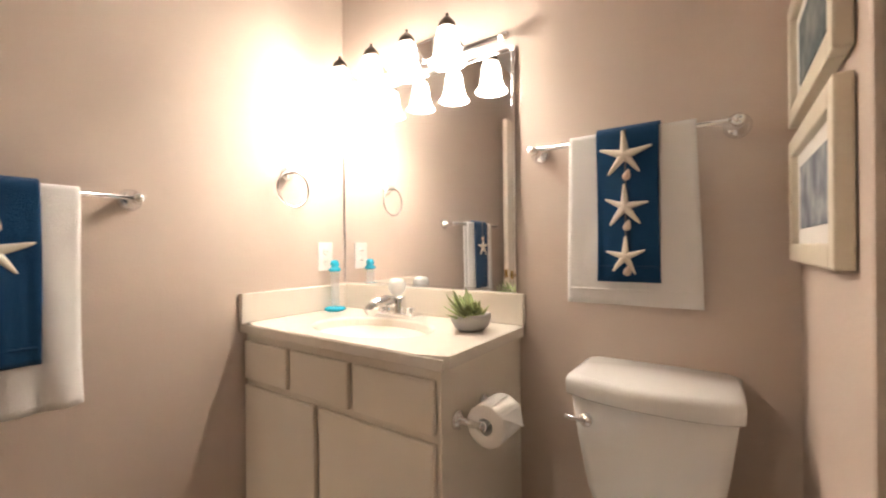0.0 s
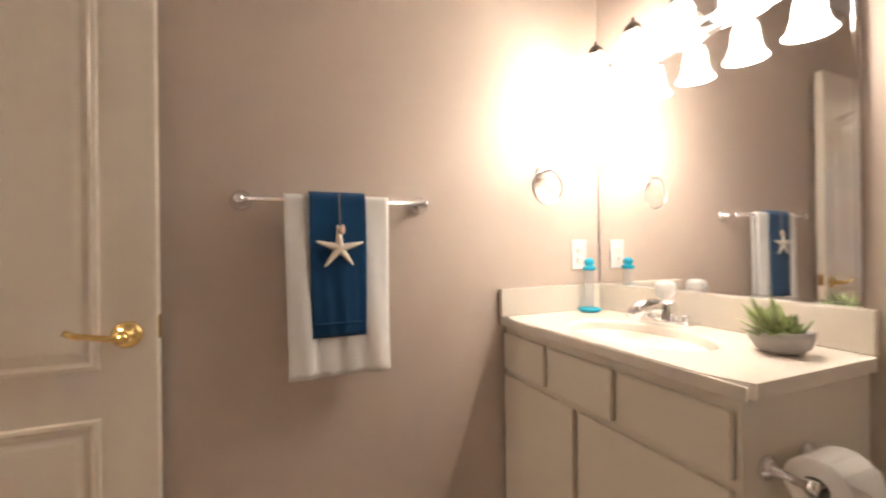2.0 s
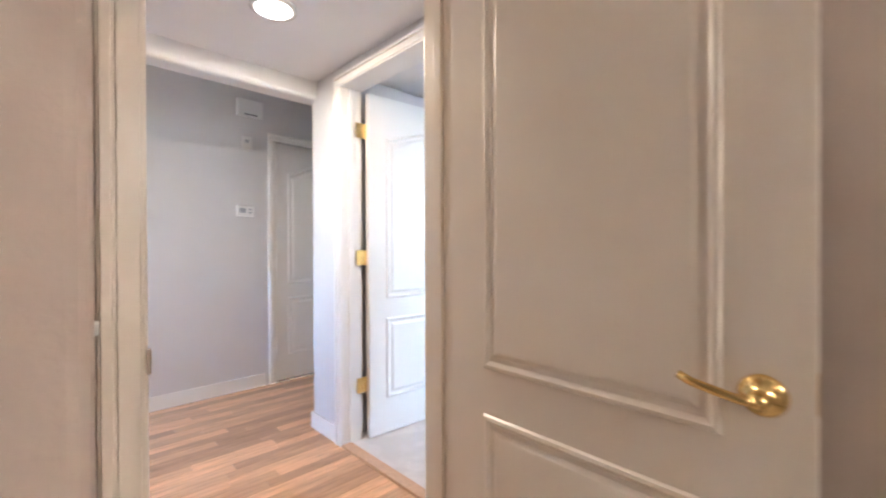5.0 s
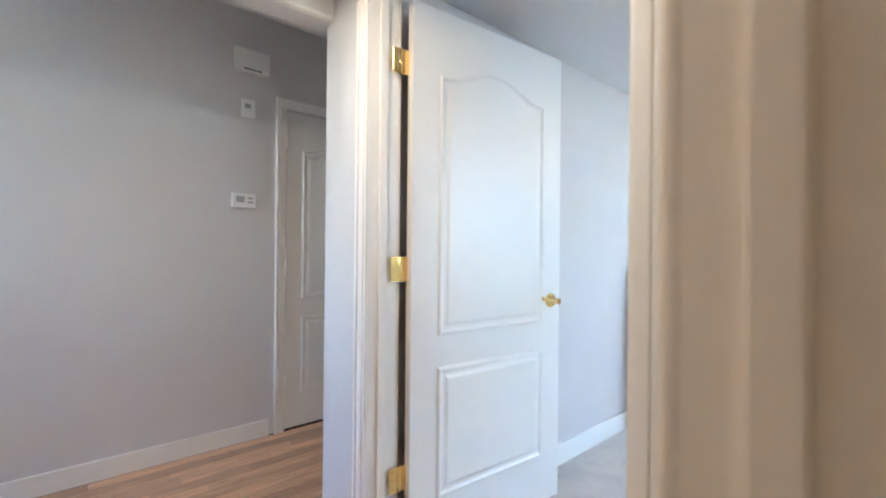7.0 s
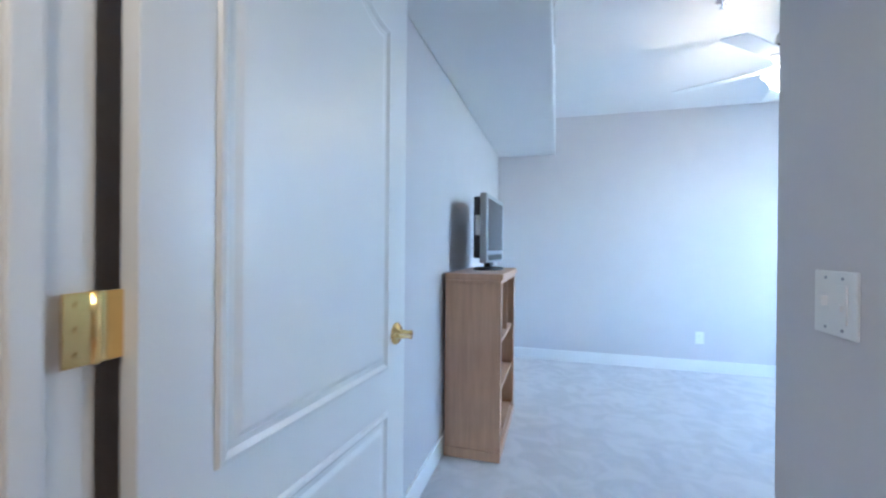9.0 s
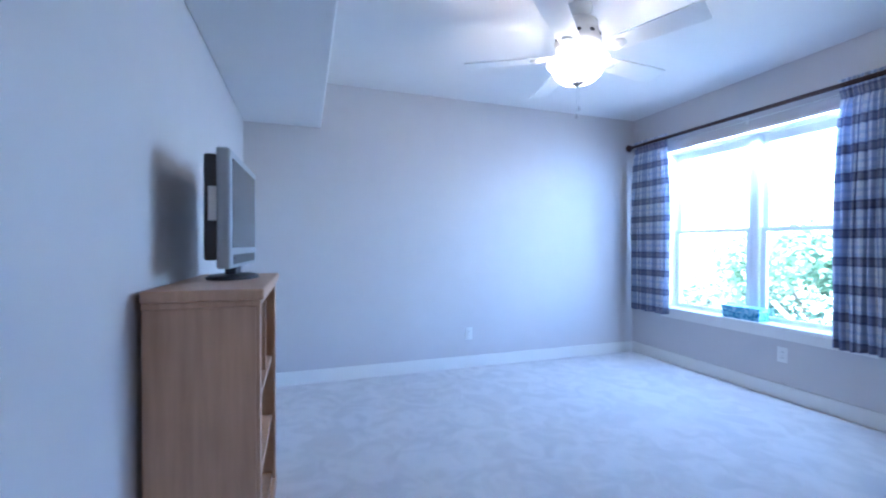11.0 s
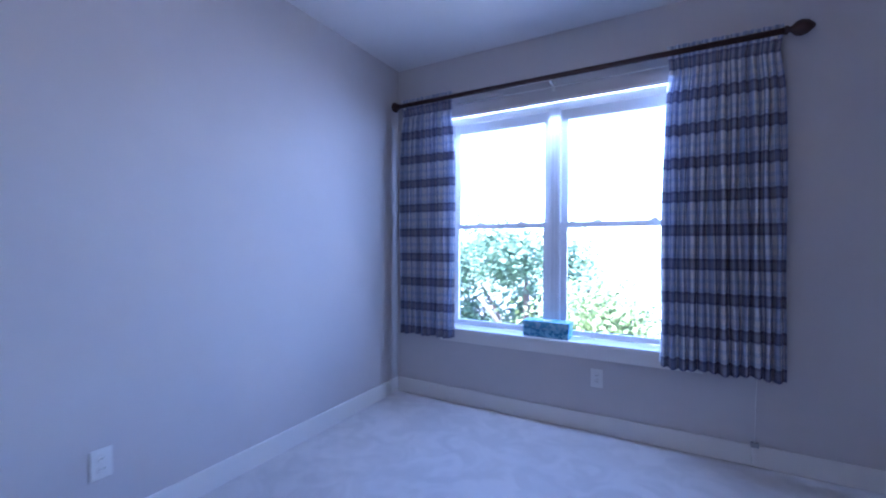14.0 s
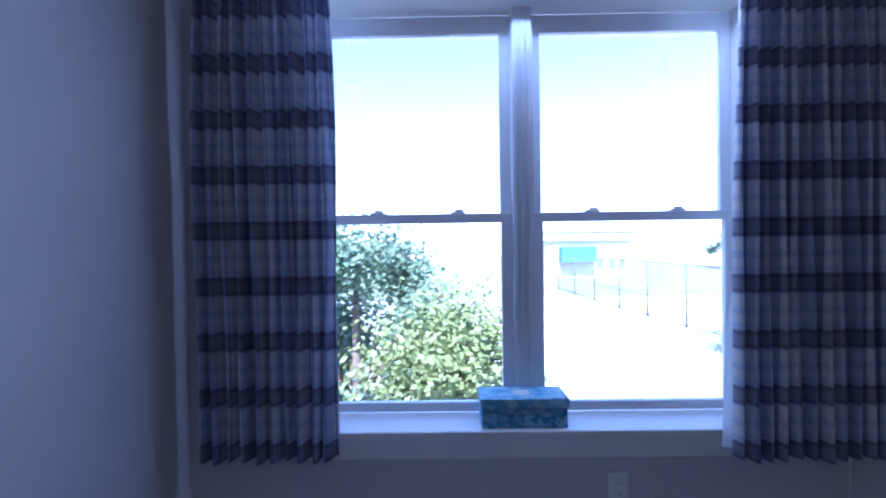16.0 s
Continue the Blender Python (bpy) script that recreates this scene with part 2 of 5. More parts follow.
def pattern_two(name, ca, cb, scale, lo, hi, rough=0.6):
    """Two colours in irregular patches."""
    m = mat(name, ca, rough, bump=0.0)
    n, l = m.node_tree.nodes, m.node_tree.links
    ns, r = n.new("ShaderNodeTexNoise"), n.new("ShaderNodeValToRGB")
    ns.inputs["Scale"].default_value, ns.inputs["Detail"].default_value = scale, 3
    l.new(n.new("ShaderNodeTexCoord").outputs["Object"], ns.inputs["Vector"])
    e = r.color_ramp.elements
    e[0].position, e[0].color, e[1].position, e[1].color = lo, (*ca, 1), hi, (*cb, 1)
    l.new(ns.outputs[0], r.inputs[0])
    l.new(r.outputs[0], n["Principled BSDF"].inputs["Base Color"])
    return m


M_BOX = pattern_two("blue_printed_card", (0.05, 0.24, 0.46), (0.30, 0.58, 0.74), 45, 0.42, 0.56)
M_BOXLID = pattern_two("pale_blue_printed_card", (0.16, 0.46, 0.66), (0.46, 0.68, 0.80), 30, 0.4, 0.6)
M_PRINT = pattern_two("blue_grey_seaside_print", (0.10, 0.12, 0.16), (0.33, 0.35, 0.37), 14, 0.4, 0.62)
M_PRINT2 = pattern_two("green_grey_print", (0.08, 0.11, 0.12), (0.28, 0.29, 0.28), 11, 0.45, 0.68)


# ---- mesh helpers ----
def finish(bm, name, material, smooth=False):
    bmesh.ops.recalc_face_normals(bm, faces=bm.faces)
    me = bpy.data.meshes.new(name)
    bm.to_mesh(me)
    bm.free()
    me.materials.append(material)
    if smooth:
        for p in me.polygons:
            p.use_smooth = True
    return me


def part(name, bm, material, parent=None, label="", smooth=False, m=None):
    ob = new(name, finish(bm, name, material, smooth))
    if parent:
        ob.parent = parent
    if m is not None:
        ob.matrix_basis = m
    if label:
        tagged(ob, label)
    return ob


def thing(name, label, category, m=None, group="", kind=""):
    ob = new(name)
    if m is not None:
        ob.matrix_basis = m
    return tagged(ob, label, category, group, kind)


def cube(bm, x0, x1, y0, y1, z0, z1, bevel=0.0, seg=2):
    r = bmesh.ops.create_cube(bm, size=1)
    bmesh.ops.scale(bm, vec=(x1 - x0, y1 - y0, z1 - z0), verts=r["verts"])
    bmesh.ops.translate(bm, vec=((x0 + x1) / 2, (y0 + y1) / 2, (z0 + z1) / 2), verts=r["verts"])
    if bevel:
        ed = {e for v in r["verts"] for e in v.link_edges}
        bmesh.ops.bevel(bm, geom=list(ed), offset=bevel, segments=seg, affect='EDGES', profile=0.6)
    return bm


def box(x0, x1, y0, y1, z0, z1, bevel=0.0, seg=2):
    return cube(bmesh.new(), x0, x1, y0, y1, z0, z1, bevel, seg)


def lathe(profile, seg=24, bm=None, m=None):
    """Turned shape round z from (radius, height) pairs."""
    bm = bm or bmesh.new()
    m = m or Matrix()
    rings = []
    for r, z in profile:
        if r < 1e-5:
            rings.append([bm.verts.new(m @ Vector((0, 0, z)))])
        else:
            rings.append([bm.verts.new(m @ Vector((r * math.cos(2 * math.pi * k / seg), r * math.sin(2 * math.pi * k / seg), z))) for k in range(seg)])
    for a, b in zip(rings, rings[1:]):
        for k in range(seg):
            q = (k + 1) % seg
            vs = [a[k % len(a)], a[q % len(a)], b[q % len(b)], b[k % len(b)]]
            vs = list(dict.fromkeys(vs))
            if len(vs) > 2:
                bm.faces.new(vs)
    return bm


def tube(points, radius, seg=10, bm=None, closed=False):
    bm = bm or bmesh.new()
    pts = [Vector(p) for p in points]
    rings = []
    for i, p in enumerate(pts):
        a = pts[i - 1] if i or closed else p
        b = pts[(i + 1) % len(pts)] if i < len(pts) - 1 or closed else p
        d = (b - a).normalized()
        u = d.orthogonal().normalized() if not rings else (last - d * last.dot(d)).normalized()
        last = u
        w = d.cross(u)
        rings.append([bm.verts.new(p + radius * (u * math.cos(2 * math.pi * k / seg) + w * math.sin(2 * math.pi * k / seg))) for k in range(seg)])
    pairs = list(zip(rings, rings[1:])) + ([(rings[-1], rings[0])] if closed else [])
    for a, b in pairs:
        for k in range(seg):
            bm.faces.new((a[k], a[(k + 1) % seg], b[(k + 1) % seg], b[k]))
    if not closed:
        bm.faces.new(rings[0])
        bm.faces.new(rings[-1])
    return bm


def structure(name, bm, material, label, category="", smooth=False):
    return tagged(part(name, bm, material, None, "", smooth), label, category or name.split("_")[0], kind="structure")


TO_X = Matrix.Rotation(radians(90), 4, 'Y')     # local z becomes world x
TO_Y = Matrix.Rotation(radians(-90), 4, 'X')    # local z becomes world y

# ---- the plan ----
XT, YM, XP = -0.20, 2.342, 1.29                 # towel wall, mirror wall, picture wall
YB, YBH = 0.075, -0.05                          # bathroom door wall: bathroom face, hall face
XH, XB = -0.545, -0.66                          # hall wall: hall face, bedroom face
XF, YW, YT = -4.74, 2.678, -1.225               # bedroom: far wall, window wall, television wall
XE, YS = -1.40, -0.12                           # bedroom: near side wall, switch wall
YG, YE = -2.535, -1.515                         # hall: grey end wall, end of the short wall
CB, CH, CBED = 2.44, 2.15, 2.54                 # ceilings
OP0, OP1 = -0.192, 0.542                         # bathroom doorway
D0, D1 = -1.16, -0.258                          # bedroom doorway
W0, W1, WZ0, WZ1 = -4.33, -2.70, 0.555, 2.11    # window opening

# ---- bathroom shell ----
structure("wall_towel", box(XT - 0.1, XT, YB - 0.125, YM + 0.12, 0, CB), M_TAUPE, "taupe painted bathroom wall behind the towel bar")
structure("wall_mirror", box(XT, XP + 1.2, YM, YM + 0.12, 0, CB), M_TAUPE, "taupe painted bathroom wall behind mirror and toilet")
structure("wall_picture", box(XP, XP + 0.1, 1.79, YM, 0, CB, 0.008), M_TAUPE, "short taupe wall with two framed prints")
structure("wall_alcove", box(XP + 1.1, XP + 1.2, YB, YM, 0, CB), M_TUB, "plain greenish grey end wall of the bathing alcove")
bm = box(OP1 + 0.02, XP + 1.2, YBH, YB, 0, CB)
structure("wall_bath_door", bm, M_TAUPE, "taupe bathroom wall beside the doorway")
XS, YSB = 0.63, 0.47                            # boxed-out wall beside the doorway: its face and its corner
structure("wall_bath_side", box(XS, XP + 1.1, YB, YSB, 0, CB, 0.018, 4), M_TAUPE, "taupe boxed-out wall with a rounded corner beside the doorway")
structure("baseboard_bath_side", box(XS - 0.012, XS, YB + 0.024, YSB - 0.02, 0, 0.09, 0.004), M_TRIM, "white wooden baseboard on the boxed-out wall")
structure("wall_bath_lintel", box(XT, OP1 + 0.02, YBH + 0.001, YB - 0.001, 2.06, CB), M_TAUPE, "painted wall above the bathroom doorway")
structure("wall_bath_hinge", box(XH - 0.115, OP0 - 0.02, YBH, YB, 0, 2.06), M_GREY, "painted wall at the hinge side of the bathroom doorway")
structure("floor_bath", box(XT - 0.1, XP + 1.2, YBH + 0.05, YM, -0.1, 0.0), M_VINYL, "brown vinyl bathroom floor")
structure("ceiling_bath", box(XT - 0.1, XP + 1.2, YBH, YM + 0.12, CB, CB + 0.1), M_CEIL, "white painted bathroom ceiling")
structure("baseboard_bath", box(XT, XT + 0.014, 0.95, 1.90, 0, 0.09, 0.004), M_TRIM, "white wooden baseboard in the bathroom")
structure("baseboard_toilet", box(0.61, XP, YM - 0.014, YM, 0, 0.09, 0.004), M_TRIM, "white wooden baseboard behind the toilet")


def casing(name, along, a0, a1, face, out, top, label, w=0.062, paint=M_TRIM):
    """Moulded door trim round an opening. along: axis of the wall ('x' or 'y'); out: +1 or -1, the way the face looks."""
    t = thing(name, label, "door trim", kind="structure")

    def strip(n, lo, hi, z0, z1):
        for k, (i, j, d) in enumerate(((0, 1, 0.012), (0.12, 0.62, 0.018), (0.70, 0.95, 0.022))):
            if hi - lo < z1 - z0:
                rev = n.endswith("far")
                p, q = (1 - j, 1 - i) if rev else (i, j)
                l0, l1, k0, k1 = lo + p * (hi - lo), lo + q * (hi - lo), z0, z1 - (w * i if k else 0)
            else:
                l0, l1, k0, k1 = lo, hi, z0 + (1 - j) * (z1 - z0) * 0 + i * (z1 - z0), z0 + j * (z1 - z0)
            f0, f1 = sorted((face, face + out * d))
            b = box(l0, l1, f0, f1, k0, k1, 0.003, 2) if along == 'x' else box(f0, f1, l0, l1, k0, k1, 0.003, 2)
            bits.append(b)
    for n, lo, hi, z0, z1 in (("jamb_trim_far", a0 - w, a0, 0, top), ("jamb_trim", a1, a1 + w, 0, top), ("head_trim", a0 - w, a1 + w, top, top + w)):
        bits = []
        strip(n, lo, hi, z0, z1)
        me = bmesh.new()
        for b in bits:
            tmp = bpy.data.meshes.new("tmp")
            b.to_mesh(tmp)
            b.free()
            me.from_mesh(tmp)
            bpy.data.meshes.remove(tmp)
        part(n.replace("_far", ""), me, paint, t)
    return t


def jambs(name, along, a0, a1, f0, f1, top, label, paint=M_TRIM):
    """Lining of a doorway with its stops."""
    t = thing(name, label, "door frame", kind="structure")
    mid = (f0 + f1) / 2
    for lo, hi in ((a0 - 0.019, a0), (a1, a1 + 0.019)):
        part("jamb", box(lo, hi, f0, f1, 0, top) if along == 'x' else box(f0, f1, lo, hi, 0, top), paint, t)
    part("head", box(a0 - 0.019, a1 + 0.019, f0, f1, top, top + 0.019) if along == 'x' else box(f0, f1, a0 - 0.019, a1 + 0.019, top, top + 0.019), paint, t)
    for lo, hi in ((a0, a0 + 0.011), (a1 - 0.011, a1)):
        part("stop", box(lo, hi, mid - 0.02, mid + 0.012, 0, top, 0.003) if along == 'x' else box(mid - 0.012, mid + 0.02, lo, hi, 0, top, 0.003), paint, t)
    return t


casing("trim_bath_inside", 'x', OP0, OP1, YB, 1, 2.04, "painted moulded casing on the bathroom side, lamp warmth in its cream colour", paint=M_WARMLIT)
casing("trim_bath_hall", 'x', OP0, OP1, YBH, -1, 2.04, "painted moulded casing on the hall side, lamp warmth in its cream colour", paint=M_WARMLIT)
bj = jambs("door_frame_bath", 'x', OP0, OP1, YBH, YB, 2.04, "painted lining of the bathroom doorway, lamp warmth in its cream colour", paint=M_WARMLIT)
part("strike_plate", box(OP1 - 0.002, OP1 + 0.001, YB - 0.04, YB - 0.012, 0.885, 0.945, 0.0008), M_CHROME, bj, "chrome strike plate")
part("strike_lip", box(OP1 - 0.004, OP1 + 0.002, YB - 0.01, YB + 0.0245, 0.93, 0.972, 0.0015), M_CHROME, bj, "curved chrome lip of the strike plate")


# ---- doors ----
def outline(w0, w1, z0, z1, arch, inset):
    """Panel outline; arch: how far the middle of the top edge rises."""
    pts = [(w0 + inset, z0 + inset), (w1 - inset, z0 + inset)]
    n = 18 if arch else 1
    for k in range(n + 1):
        s = k / n
        u = abs(2 * s - 1)
        rise = arch * (0.5 + 0.5 * math.cos(math.pi * min(1, u * 1.05))) if arch else 0
        pts.append((w1 - inset - s * (w1 - w0 - 2 * inset), z1 - inset + rise))
    return pts


def door_panel(w0, w1, z0, z1, arch, y, out):
    """Moulded panel: sunk ring, ridge and raised field in one mesh on the face y."""
    bm = bmesh.new()
    rings = []
    for inset, d in ((0, 0.0005), (0.004, 0.007), (0.012, 0.0085), (0.022, 0.002), (0.034, 0.0015), (0.046, 0.007), (0.052, 0.0075)):
        rings.append([bm.verts.new((x, y + out * d, z)) for x, z in outline(w0, w1, z0, z1, arch, inset)])
    for a, b in zip(rings, rings[1:]):
        for k in range(len(a)):
            bm.faces.new((a[k], a[(k + 1) % len(a)], b[(k + 1) % len(b)], b[k]))
    bm.faces.new(rings[-1])
    return bm


def panel_door(name, label, width, height, m, out=1, thick=0.035, edge=0.115, paint=M_DOOR):
    """Two-panel arched door; the hinge edge lies at local x 0, the face at local y 0."""
    t = thing(name, label, "door", m, kind="structure")
    y0, y1 = (-thick, 0) if out > 0 else (0, thick)
    slab = part("slab", box(0, width, y0, y1, 0.012, height, 0.002), paint, t)
    part("panel", door_panel(edge, width - edge, 0.822, height - 0.24, 0.07, 0, out), paint, t, "arched upper panel")
    part("panel", door_panel(edge, width - edge, 0.22, 0.705, 0, 0, out), paint, t, "square lower panel")
    return t


def bend_lever(t, x, z, out):
    """Brass lever on a round rose."""
    h = part("handle", lathe([(0, 0), (0.033, 0), (0.033, 0.004), (0.026, 0.011), (0.013, 0.014), (0.012, 0.045), (0.014, 0.05), (0, 0.052)], 20), M_BRASS, t, "polished brass lever handle", True,
             Matrix.Translation((x, 0, z)) @ Matrix.Rotation(radians(-90 * out), 4, 'X'))
    pts = [(0, 0, 0.045), (-0.02, 0.0, 0.05), (-0.05, 0.006, 0.052), (-0.085, 0.012, 0.05), (-0.105, 0.02, 0.047)]
    part("lever", tube(pts, 0.0075, 10), M_BRASS, h, "", True)


def hinge(t, m, material=None):
    h = part("hinge", tube([(0, 0, -0.045), (0, 0, 0.045)], 0.006, 10), material or M_BRASS, t, "brass butt hinge", True, m)
    part("leaf", box(-0.036, -0.002, -0.0025, 0.0, -0.044, 0.044, 0.0006, 1), material or M_BRASS, h)
    part("leaf", box(0.002, 0.036, -0.0025, 0.0, -0.044, 0.044, 0.0006, 1), material or M_BRASS, h)
    for dz in (-0.03, 0, 0.03):
        part("screw", lathe([(0, 0.001), (0.004, 0.001), (0.004, 0)], 8), M_BRASS, h, "", False, Matrix.Translation((-0.02, -0.003, dz)) @ Matrix.Rotation(radians(90), 4, 'X'))


# bathroom door, folded back along the towel wall
HA, EA = Vector((-0.152, 0.100, 0)), Vector((-0.136, 0.850, 0))
d = EA - HA
door_a = panel_door("door_1", "open two-panel bathroom door with a brass lever, lamp warmth in its cream colour", d.length, 2.03, Matrix.Translation(HA) @ Matrix.Rotation(math.atan2(d.y, d.x), 4, 'Z'), out=-1, paint=M_WARMLIT)
bend_lever(door_a, d.length - 0.062, 0.902, -1)
part("latch_plate", box(d.length - 0.001, d.length + 0.0015, 0.006, 0.03, 0.885, 0.945, 0.0005), M_BRASS, door_a, "brass latch plate")

# bedroom door, open into the bedroom
HB, EB = Vector((-0.695, -1.118, 0)), Vector((-1.492, -1.058, 0))
d = EB - HB
door_b = panel_door("door_2", "open white two-panel bedroom door with a brass lever", d.length, 2.03, Matrix.Translation(HB) @ Matrix.Rotation(math.atan2(d.y, d.x), 4, 'Z'), out=-1)
bend_lever(door_b, d.length - 0.062, 0.915, -1)
casing("trim_bed_hall", 'y', D0, D1, XH, 1, 2.04, "white painted moulded casing of the bedroom doorway")
casing("trim_bed_inside", 'y', D0, D1, XB, -1, 2.04, "white painted moulded casing inside the bedroom")
fb = jambs("door_frame_bed", 'y', D0, D1, XB, XH, 2.04, "white painted lining of the bedroom doorway")
for z in (1.81, 1.07, 0.325):
    hinge(fb, Matrix.Translation((-0.664, D0 + 0.012, z)) @ Matrix.Rotation(radians(90), 4, 'Z') @ Matrix.Rotation(radians(90), 4, 'Z'))

# ---- hall shell ----
structure("wall_hall_short", box(XB, XH, YE, D0 - 0.019, 0, CH), M_GREY, "light grey end of the short hall wall")
structure("wall_hall_near", box(XB, XH, D1 + 0.019, YBH, 0, CH), M_GREY, "light grey wall between the two doorways")
structure("wall_hall_lintel", box(XB + 0.001, XH - 0.001, YE, YBH, 2.06, CBED), M_GREY, "light grey wall above the bedroom doorway")
structure("wall_hall_grey", box(-2.4, 2.4, YG - 0.12, YG, 0, CBED), M_GREY, "light grey hall end wall with thermostat")
# out of view; its opening is added so daylight brightens the grey end wall
hs_ = thing("wall_hall_side", "plain unseen far side of the hall, light grey, with an opening added to let light in", "wall", kind="structure")
part("pier", box(2.3, 2.4, YG, -2.42, 0, CBED), M_GREY, hs_)
part("pier", box(2.3, 2.4, -1.92, YBH, 0, CBED), M_GREY, hs_)
part("apron", box(2.3, 2.4, -2.42, -1.92, 0, 1.0), M_GREY, hs_)
part("lintel", box(2.3, 2.4, -2.42, -1.92, 2.3, CBED), M_GREY, hs_)
structure("wall_hall_return", box(0.95, 1.05, YE, YBH, 0, CH), M_GREY, "plain light grey wall closing the short hall")
structure("wall_hall_west", box(-2.4, -2.3, YG, YE, 0, CBED), M_GREY, "plain light grey end of the side passage")
structure("wall_tv_back", box(-2.4, XB, YE, YE + 0.1, 0, CBED), M_GREY, "light grey wall of the side passage")
structure("ceiling_hall_low", box(XH, 2.4, YE + 0.02, YBH, CH, CH + 0.06), M_CEIL, "lowered white hall ceiling")
structure("ceiling_hall_high", box(-2.4, 2.4, YG, YE + 0.1, CBED, CBED + 0.1), M_CEIL, "white ceiling of the far hall")
structure("beam_hall", box(XH - 0.115, 2.4, YE - 0.08, YE + 0.06, 2.04, CBED, 0.03, 4), M_CEIL, "white plastered beam with a rounded lower edge")
structure("baseboard_hall_end", box(-0.63, 2.3, YG, YG + 0.014, 0, 0.10, 0.004), M_TRIM, "white baseboard along the grey wall")
structure("baseboard_hall_short", box(XH, XH + 0.014, YE, D0 - 0.075, 0, 0.10, 0.004), M_TRIM, "white baseboard on the short wall")
structure("baseboard_hall_corner", box(XB, XH + 0.014, YE - 0.014, YE, 0, 0.10, 0.004), M_TRIM, "white baseboard round the wall end")

# closet door on the grey wall
CX0, CX1 = -1.36, -0.72
cd = panel_door("door_3", "closed white two-panel closet door in the grey wall", CX1 - CX0 - 0.006, 2.0, Matrix.Translation((CX1 - 0.003, YG + 0.006, 0)) @ Matrix.Rotation(radians(180), 4, 'Z'), out=-1, thick=0.004, edge=0.10)
casing("trim_closet", 'x', CX0, CX1, YG, 1, 2.015, "white casing round the closet door")
# no real gap: a thin near-black strip carries the shade below the door
structure("closet_gap", box(CX0, CX1, YG, YG + 0.003, 0, 0.02), M_DARK, "dark strip painted as the shade under the closet door", "door gap")
for z in (1.81, 1.02, 0.30):
    part("hinge", box(-0.008, 0.008, 0.0, 0.012, z - 0.045, z + 0.045, 0.003), M_PLASTIC, cd, "painted hinge", False, Matrix.Translation((0.0, -0.02, 0)))


def wall_box(name, label, cat, x, z, w, h, dp, m, extra=()):
    t = thing(name, label, cat, m @ Matrix.Translation((x, 0, z)))
    part("cover", box(-w / 2, w / 2, -dp, 0, -h / 2, h / 2, min(0.006, dp / 3)), M_PLASTIC, t)
    for n, x0, x1, z0, z1, mt in extra:
        part(n, box(x0, x1, -dp - 0.002, -dp + 0.002, z0, z1, 0.0005, 1), mt, t)
    return t


ON_GREY = Matrix.Translation((0, YG, 0)) @ Matrix.Rotation(radians(180), 4, 'Z')
wall_box("thermostat", "white thermostat with a small grey display on the hall wall", "thermostat", 0.475, 1.42, 0.13, 0.085, 0.028, ON_GREY,
         [("display", -0.045, 0.0, -0.014, 0.022, M_TVS), ("button", 0.018, 0.045, 0.008, 0.018, M_TVS), ("button", 0.018, 0.045, -0.016, -0.006, M_TVS)])
wall_box("door_chime", "white plastic chime box high on the hall wall", "door chime", 0.51, 2.235, 0.19, 0.13, 0.05, ON_GREY, [("grille", -0.05, 0.05, -0.058, -0.05, M_SLOT)])
wall_box("sensor", "small white sensor plate below the chime box", "sensor", 0.495, 1.965, 0.075, 0.105, 0.012, ON_GREY, [("lens", -0.02, 0.012, 0.0, 0.025, M_TVS)])

# hall ceiling lamp
hl = thing("ceiling_lamp", "lit round flush ceiling lamp in the hall", "ceiling lamp", pose(-0.04, -0.85, CH))
part("rim", lathe([(0.0, 0), (0.095, 0), (0.095, -0.008), (0.075, -0.012), (0.075, -0.004), (0, -0.004)], 40), M_PEARL, hl, "", True)
part("diffuser", lathe([(0.074, -0.005), (0.07, -0.012), (0.04, -0.016), (0, -0.017)], 40), M_DISC, hl, "glowing white diffuser", True)
lamp("ceiling_lamp_light", 'AREA', HALL, (1.0, 0.78, 0.56), look((-0.04, -0.85, CH - 0.03), (-0.04, -0.85, 0)), 0.14)

# ---- bedroom shell ----
structure("wall_tv", box(XF - 0.1, XB, YT - 0.1, YT, 0, CBED), M_BED, "pale greige wall behind bookcase and television")
structure("wall_far", box(XF - 0.1, XF, YT, YW + 0.25, 0, CBED), M_BED, "pale greige far bedroom wall")
wt = thing("wall_window", "pale greige wall with the deep window opening", "wall", kind="structure")
part("pier", box(XF, W0, YW, YW + 0.25, 0, CBED), M_BED, wt)
part("pier", box(W1, XE + 0.1, YW, YW + 0.25, 0, CBED), M_BED, wt)
part("apron", box(W0, W1, YW, YW + 0.25, 0, WZ0 - 0.03), M_BED, wt)
part("lintel", box(W0, W1, YW, YW + 0.25, WZ1, CBED), M_BED, wt)
structure("wall_side", box(XE, XE + 0.1, YS + 0.1, YW, 0, CBED), M_BED, "plain greige bedroom side wall")
structure("wall_switch", box(XE, XB, YS, YS + 0.1, 0, CBED, 0.006), M_BED, "greige entry wall with the light switches")
structure("wall_entry", box(XB - 0.02, XB, D1 + 0.019, YS, 0, CBED), M_BED, "narrow greige wall beside the bedroom doorway")
structure("wall_entry_lintel", box(XB - 0.004, XB, YT, D1 + 0.019, 2.06, CBED), M_BED, "greige wall above the bedroom doorway")
structure("ceiling_bed", box(XF - 0.1, XB + 0.1, YT - 0.1, YW + 0.25, CBED, CBED + 0.1), M_CEIL, "white textured bedroom ceiling")
YSO = -0.63
structure("soffit", box(XF, XB - 0.02, YT, YSO, 2.155, CBED, 0.012, 3), M_CEIL, "white boxed-in soffit along the television wall", "soffit")
structure("floor_bed", box(XF, XH - 0.03, YT, YW, -0.1, 0.004), M_CARPET, "pale cut-pile bedroom carpet with footprints")
